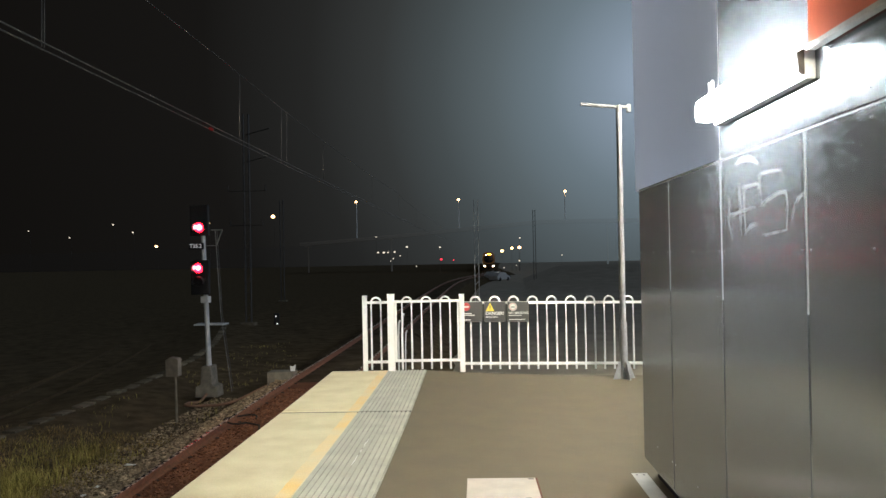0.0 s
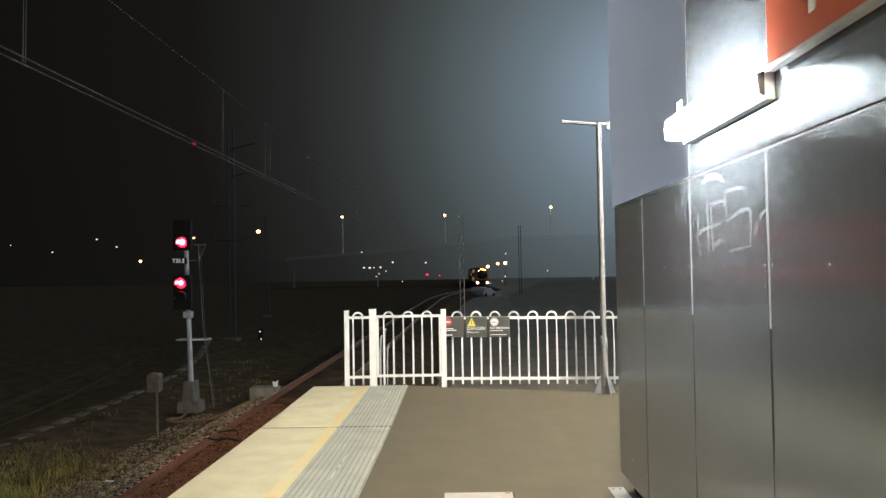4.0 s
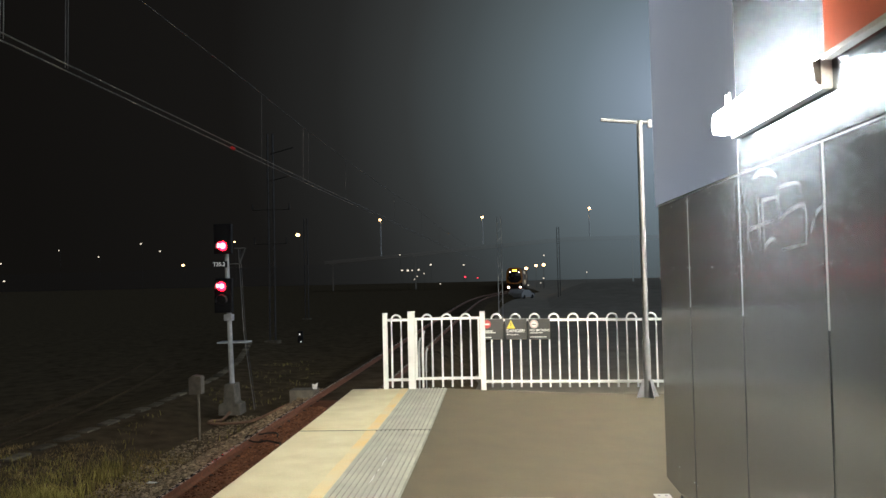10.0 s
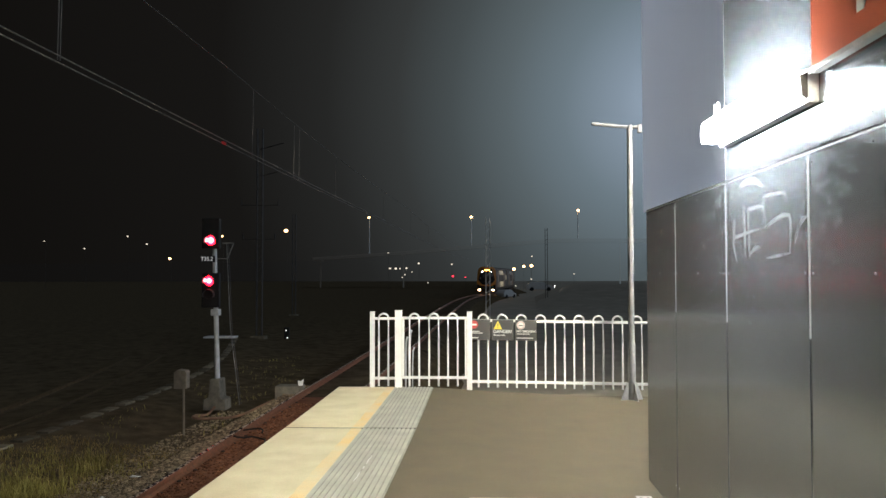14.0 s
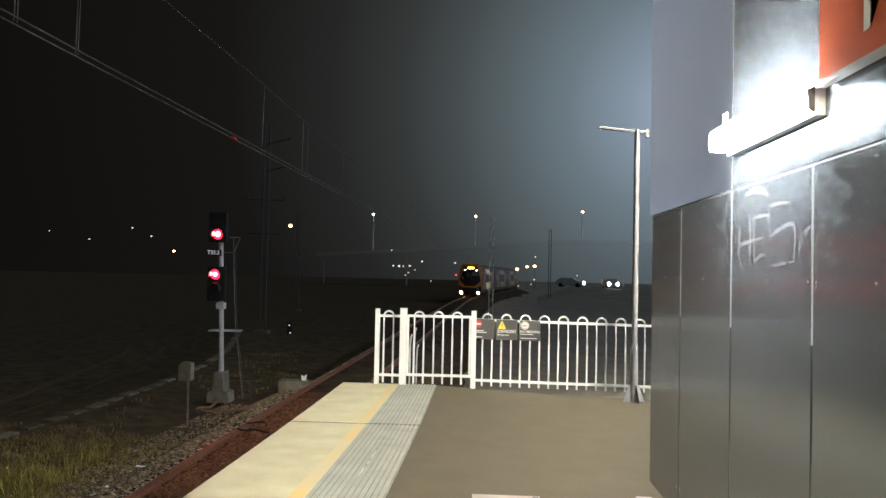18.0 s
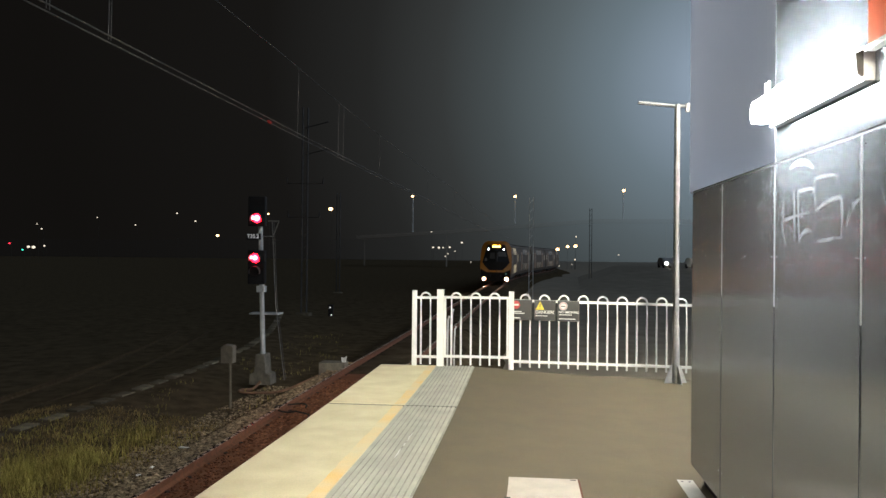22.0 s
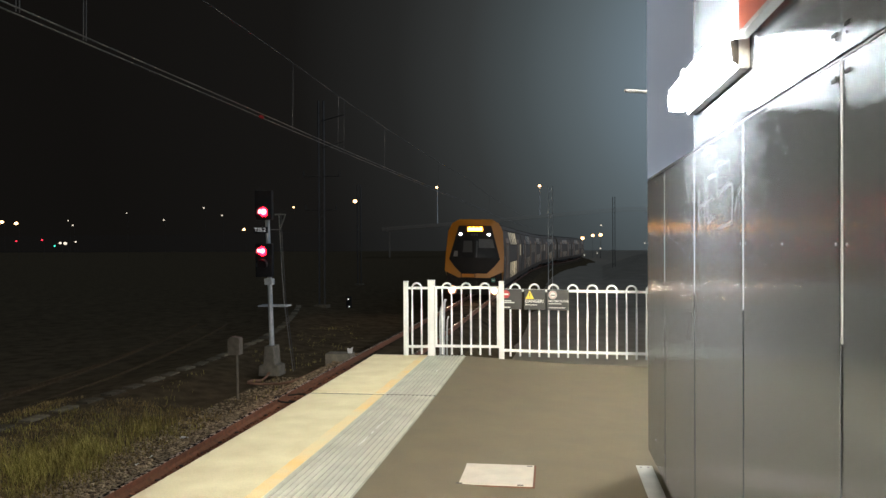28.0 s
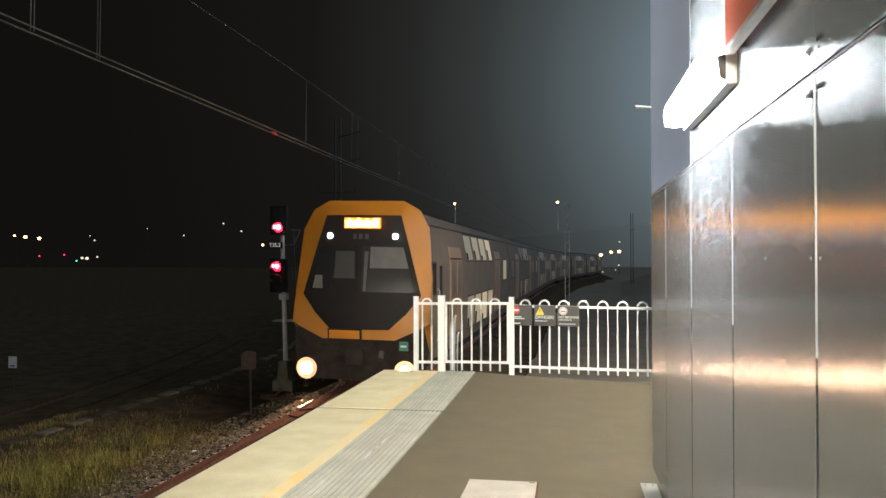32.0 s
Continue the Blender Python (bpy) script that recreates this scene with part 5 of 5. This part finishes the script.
def make_car(front):
    c = thing("train_front_car" if front else "train_car", (0, 0, 0), "double-deck electric train car with an orange-yellow nose" if front else "grey double-deck train car with lit windows", "train car", "approaching train")
    lit = M_SALOON if front else M_SALOONDIM
    y1 = CAR / 2 - (0.85 if front else 0.0)
    part("body", body_shell(-CAR / 2, y1), M_TBODY, c, "dull grey body side")
    bm = B()
    prism(bm, [(-1.02, 4.19), (-0.5, 4.345), (0.5, 4.345), (1.02, 4.19)], "y", -CAR / 2 + 0.1, y1 - 0.5)
    part("roof", bm, M_TROOF, c)
    for side in (-1, 1):
        for k in range(4):
            y = CAR / 2 - 7.05 - 1.70 * k
            for dy, z0, z1 in ((0.0, 3.05, 3.80), (-0.25, 0.98, 1.92)):
                win = side_pane(c, side, y + dy, 1.30, z0, z1, lit)
                high = z0 + (z1 - z0) * (0.30, 0.42, 0.22, 0.50)[(k + (side > 0)) % 4]
                part("seat_back", side_sheet(side, y + dy + 0.62 - 0.34, y + dy + 0.62, z0 + 0.01, high, 0.014, 0.008), M_TDARK, win, "dark seat back behind the glass")
        for y, lead in ((CAR / 2 - 4.4, True), (-CAR / 2 + 4.9, False)):
            d = part("door", side_sheet(side, y - 1.0, y + 1.0, 1.05, 3.40, 0.014), M_TDOOR, c, "pale orange-brown sliding door")
            part("door_seam", side_sheet(side, y - 0.012, y + 0.012, 1.06, 3.05, 0.016, 0.01), M_TDARK, d, "dark seam between the leaves")
            for o in (-0.5, 0.5):
                part("door_window", side_sheet(side, y + o - 0.27, y + o + 0.27, 1.85, 2.95, 0.018, 0.01), M_VESTIBULE, d, "dimly lit door window")
            part("door_header", side_sheet(side, y - 0.98, y + 0.98, 3.06, 3.10, 0.018, 0.01), M_TDARK, d, "dark header strip")
        for y in ([-CAR / 2 + 2.05] if front else [-CAR / 2 + 2.05, CAR / 2 - 1.5]):
            side_pane(c, side, y, 1.30, 2.22, 3.06, lit)
        part("roof_gutter", side_sheet(side, -CAR / 2 + 0.05, y1 - 0.1, 3.86, 3.90, 0.02, 0.03), M_TROOF, c, "dark roof gutter")
        if front:
            part("cab_door", side_sheet(side, CAR / 2 - 2.55, CAR / 2 - 1.70, 1.0, 3.0, 0.007), M_TBODY, c, "grey cab door")
            side_pane(c, side, CAR / 2 - 2.1, 0.35, 2.0, 2.9, M_TGLASS, "cab_door_window")
            side_pane(c, side, CAR / 2 - 1.25, 0.45, 2.25, 2.95, M_TGLASS, "cab_side_window")
            bm = B()
            tube(bm, [(side * 1.53, CAR / 2 - 1.62, 1.1), (side * 1.58, CAR / 2 - 1.62, 1.15), (side * 1.58, CAR / 2 - 1.62, 2.3), (side * 1.53, CAR / 2 - 1.62, 2.35)], 0.016, 6)
            part("grab_rail", bm, M_GALV, c, "upright steel grab rail")
    for s in (-1, 1):
        yb = s * BOGIE
        bm = B()
        box(bm, -1.15, 1.15, yb - 1.7, yb + 1.7, 0.35, 0.62, 0.03)
        bg_ = part("bogie", bm, M_TDARK, c)
        for wy in (-1.2, 1.2):
            bm = B()
            for wx in (-0.755, 0.755):
                rod(bm, (wx - 0.065, yb + wy, 0.44), (wx + 0.065, yb + wy, 0.44), 0.44, seg=24)
            rod(bm, (-0.7, yb + wy, 0.44), (0.7, yb + wy, 0.44), 0.08)
            part("wheelset", bm, M_RUST, bg_)
    bm = B()
    box(bm, -1.2, 1.2, -4.6, 4.6, 0.28, 0.6, 0.03)
    part("underfloor_equipment", bm, M_TDARK, c)
    if front:
        nose(c)
    else:
        bm = B()
        box(bm, -0.7, 0.7, CAR / 2 - 0.02, CAR / 2 + 0.46, 1.1, 3.3, 0.02)
        part("gangway", bm, M_TDARK, c)
    return c


def nose(c):
    F = CAR / 2
    WRAP, FOLD = 0.24, 0.20          # the surround sweeps back to the sides, the mask has a slight centre ridge

    def fy(z):
        """The nose leans back above and below its widest line."""
        return F - 0.10 * max(0, (z - 1.7)) ** 1.3 * 0.75 - 0.12 * max(0, 1.5 - z)

    def plate(poly, off, m, name, parent, label="", thick=0.05, flat=None):
        bm = B()
        if flat is None:
            flat = min(p[0] for p in poly) < 0 < max(p[0] for p in poly)
        a = [bm.verts.new((x, fy(z) + off - (0 if flat else FOLD * abs(x)), z)) for x, z in poly]
        b = [bm.verts.new((v.co.x, v.co.y - thick - (0.06 if flat else 0), v.co.z)) for v in a]
        bm.faces.new(a)
        n = len(poly)
        for i in range(n):
            bm.faces.new((a[i], b[i], b[(i + 1) % n], a[(i + 1) % n]))
        return part(name, bm, m, parent, label)

    outer = [(0.90, 4.40), (1.28, 4.19), (1.51, 3.74), (1.60, 2.55), (1.61, 1.60), (0.88, 1.17)]
    back = [(0.70, 4.37), (1.14, 4.20), (1.46, 3.80), (1.56, 2.60), (1.56, 1.55), (1.50, 0.92)]
    inner = [(0.89, 4.05), (0.96, 3.80), (1.09, 3.36), (1.40, 2.22), (1.07, 1.80), (0.70, 1.45)]
    bm = B()
    for s in (-1, 1):
        o = [bm.verts.new((s * x, fy(z) - WRAP * min(1, max(0, (z - 1.5) / 1.2)) - FOLD * x * 0.6, z)) for x, z in outer]
        i = [bm.verts.new((s * x, fy(z) - FOLD * x, z)) for x, z in inner]
        for k in range(5):
            bm.faces.new((o[k], o[k + 1], i[k + 1], i[k]))
        b = [bm.verts.new((s * x, F - 0.86, z)) for x, z in back]
        for k in range(5):
            bm.faces.new((o[k], b[k], b[k + 1], o[k + 1]))
        if s == -1:
            keep = (o, i, b)
        else:
            bm.faces.new((o[0], i[0], keep[1][0], keep[0][0]))
            bm.faces.new((o[5], keep[0][5], keep[1][5], i[5]))
            bm.faces.new((o[0], keep[0][0], keep[2][0], b[0]))
    part("nose_surround", bm, M_TYEL, c, "orange-yellow nose surround", True)
    bm = B()
    mid = [bm.verts.new((0, fy(z) - 0.02, z)) for _, z in inner]
    for s in (-1, 1):
        edge = [bm.verts.new((s * x, fy(z) - 0.02 - FOLD * x, z)) for x, z in inner]
        for k in range(len(inner) - 1):
            bm.faces.new((mid[k], mid[k + 1], edge[k + 1], edge[k]))
    mask = part("nose_mask", bm, M_TMASK, c, "glossy black nose mask", True)
    for s, nm in ((-1, "windscreen"), (1, "windscreen")):
        plate([(s * 0.06, 2.30), (s * 1.24, 2.30), (s * 1.12, 2.95), (s * 0.98, 3.34), (s * 0.06, 3.34)], 0.004, M_TGLASS, nm, mask, "dark windscreen", 0.02)
    plate([(0.10, 2.62), (0.62, 2.62), (0.60, 3.22), (0.12, 3.22)], 0.012, M_TBLIND, "blind", mask, "half-drawn pale blind", 0.004)
    plate([(0.08, 2.60), (0.64, 2.60), (0.64, 2.635), (0.08, 2.635)], 0.016, M_TBLIND, "blind_bar", mask, "", 0.004)
    plate([(-0.16, 2.32), (-0.11, 2.32), (-0.11, 3.22), (-0.20, 3.22)], 0.014, M_TBLIND, "wiper", mask, "pale wiper arm", 0.01)
    plate([(-0.24, 2.84), (-1.10, 2.84), (-0.97, 3.32), (-0.24, 3.32)], 0.012, M_TSHADE, "sun_shade", mask, "grey sun shade behind the glass", 0.004)
    plate([(0.90, 2.36), (1.16, 2.36), (1.10, 2.66), (0.92, 2.66)], 0.012, M_TSEAT, "seat_back", mask, "pale seat back behind the glass", 0.004)
    plate([(0.665, 2.30), (0.70, 2.30), (0.70, 3.34), (0.665, 3.34)], 0.014, M_TMASK, "pillar", mask, "black door pillar", 0.02)
    # wider plate that emits the orange rim of glow round the lettering
    plate([(-0.44, 3.745), (0.40, 3.745), (0.40, 3.985), (-0.44, 3.985)], 0.002, M_DESTRIM, "display_edge", mask, "orange glow at the display's edge", 0.02)
    x = -0.42
    for w, z1 in ((0.15, 3.965), (0.08, 3.925), (0.075, 3.955), (0.11, 3.920), (0.08, 3.97), (0.12, 3.925), (0.075, 3.96), (0.06, 3.93)):
        plate([(x, 3.765), (x + w, 3.765), (x + w, z1), (x, z1)], 0.006, M_DEST, "display_bar", mask, "bright orange lettering bar", 0.004, True)
        x += w + 0.006
    for k in range(3):
        x = 0.14 - 0.14 * k
        plate([(x - 0.04, 3.50), (x + 0.04, 3.50), (x + 0.04, 3.62), (x - 0.04, 3.62)], 0.006, M_TBLIND, "number_bar", mask, "", 0.01)
    for s in (-1, 1):
        bm = B()
        rod(bm, (s * 0.775, fy(3.57) - 0.16, 3.57), (s * 0.775, fy(3.57) - FOLD * 0.775 + 0.012, 3.57), 0.062, seg=20)
        part("marker_light", bm, M_MARK, mask, "blue-white marker light")
    plate([(-0.09, 1.20), (0.69, 1.20), (0.69, 1.46), (-0.09, 1.46)], 0.004, M_BLACK, "cover_seam", c, "dark outline round the cover", 0.02)
    plate([(-0.055, 1.24), (0.655, 1.24), (0.655, 1.43), (-0.055, 1.43)], 0.014, M_TYEL, "coupler_cover", c, "orange cover with a dark outline", 0.02)
    bm = B()
    prism(bm, [(-1.40, 0.30), (1.40, 0.30), (1.50, 0.95), (1.50, 1.52), (0.85, 1.22), (-0.85, 1.22), (-1.50, 1.52), (-1.50, 0.95)], "y", F - 0.9, F - 0.14)
    part("apron", bm, M_TDARK, c, "dark lower apron")
    bm = B()
    rod(bm, (0, F - 0.3, 0.85), (0, F + 0.18, 0.85), 0.13)
    box(bm, -0.2, 0.2, F + 0.05, F + 0.2, 0.66, 1.04, 0.03)
    part("coupler", bm, M_TDARK, c)
    for s in (-0.55, 0.5):
        bm = B()
        rod(bm, (s, F - 0.15, 0.95), (s, F - 0.02, 0.80), 0.06)
        part("air_hose", bm, M_DARKSTEEL, c)
    for s in (-1, 1):
        bm = B()
        rod(bm, (s * 1.14, F - 0.16, 0.56), (s * 1.14, F + 0.08, 0.56), 0.26, 0.25, seg=24)
        h = part("headlight_pod", bm, M_TDARK, c, "dark round headlight pod")
        # three emitting rings stand in for the headlight's halo
        for r, out, m in ((0.245, 0.084, M_HEADRIM), (0.170, 0.088, M_HEADRING), (0.142, 0.092, M_HEADWARM)):
            bm = B()
            rod(bm, (s * 1.14, F + 0.07, 0.56), (s * 1.14, F + out, 0.56), r, r - 0.004, seg=24)
            part("bloom_ring", bm, m, h, "warm glowing ring drawing the headlight's bloom")
        bm = B()
        bmesh.ops.create_uvsphere(bm, u_segments=20, v_segments=10, radius=0.118, matrix=Matrix.Translation((s * 1.14, F + 0.09, 0.56)) @ Matrix.Diagonal((1, 0.35, 1, 1)))
        part("headlight", bm, M_HEAD, h, "blazing warm headlight", True)
    bm = B()
    box(bm, -1.16, -0.96, F - 0.15, F - 0.10, 1.00, 1.20, 0.005)
    p = part("side_plate", bm, M_GREEN, c, "small green plate with a white mark")
    bm = B()
    box(bm, -1.13, -0.99, F - 0.101, F - 0.096, 1.08, 1.12)
    part("mark", bm, M_SIGNWHITE, p, "white mark")


def lean_at(y):
    """How far the track leans into its curve, from 0 to 1."""
    return float(np.interp(y, (25, 60, 120, 180), (1, 1, 1, 0)))


def rail_frame(s):
    """Place on the track at s metres along it."""
    return Vector((track_x(s), s, rail_z(s)))


def train_row(t, k):
    """The pose of car k (0 leads) at t seconds; its local +y points the way it travels."""
    nose_y = NOSE_AT_END + SPEED * (32.0 - t)
    mid = nose_y + CAR / 2 + GAP * k
    a, b = rail_frame(mid - BOGIE), rail_frame(mid + BOGIE)
    d = (a - b).normalized()
    right = d.cross(Vector((0, 0, 1))).normalized()
    up = right.cross(d)
    m = Matrix((right, d, up)).transposed().to_4x4()
    m.translation = (a + b) / 2
    return m @ Matrix.Translation((0, 0, 2.0)) @ Matrix.Rotation(radians(-1.0 * lean_at(mid)), 4, "Y") @ Matrix.Translation((0, 0, -2.0))


def motions():
    lead = make_car(True)
    cars = [lead]
    first = make_car(False)
    cars.append(first)
    for k in range(6):
        cars.append(copy_thing(first, Matrix.Identity(4)))
    car = make_car_thing()
    other = copy_thing(car, Matrix.Identity(4))
    walk(car, [(0, pose(5.2, 127, -2.35, 0, 0, -32)), (12.2, pose(5.2, 127, -2.35, 0, 0, -32)), (12.7, pose(5.6, 124.5, -2.35, 0, 0, -88)), (14, pose(9.5, 122, -0.9, 0, 0, -90)), (15, pose(15.6, 120.5, -0.05, 0, 0, -105)), (15.8, pose(17.6, 118.5, -0.05, 0, 0, -145)), (16.6, pose(18.0, 117, -0.05, 0, 0, -178)),
               (18, pose(18.8, 115, -0.05, 0, 0, -178)), (19, pose(20.1, 114, -0.05, 0, 0, -176)), (21, pose(22.7, 112, -0.05, 0, 0, -174)), (24, pose(26.5, 109, -0.05, 0, 0, -172)), (32, pose(36, 101, -0.05, 0, 0, -172))])
    walk(other, [(0, pose(4.6, 133, -2.35, 0, 0, -32)), (15.2, pose(4.6, 133, -2.35, 0, 0, -32)), (15.8, pose(4.9, 130, -2.35, 0, 0, -88)), (17.2, pose(10.2, 124, -0.7, 0, 0, -90)), (18.2, pose(14.4, 121.5, -0.05, 0, 0, -115)), (18.9, pose(16.0, 118.5, -0.05, 0, 0, -150)), (19.6, pose(17.0, 116, -0.05, 0, 0, -176)),
                 (21, pose(19.1, 114.5, -0.05, 0, 0, -176)), (23, pose(22.0, 113, -0.05, 0, 0, -174)), (24, pose(23.2, 112, -0.05, 0, 0, -172)), (32, pose(33.5, 104, -0.05, 0, 0, -172))])
    for k, c in enumerate(cars):
        walk(c, [(t, train_row(t, k)) for t in range(0, 33)])


motions()
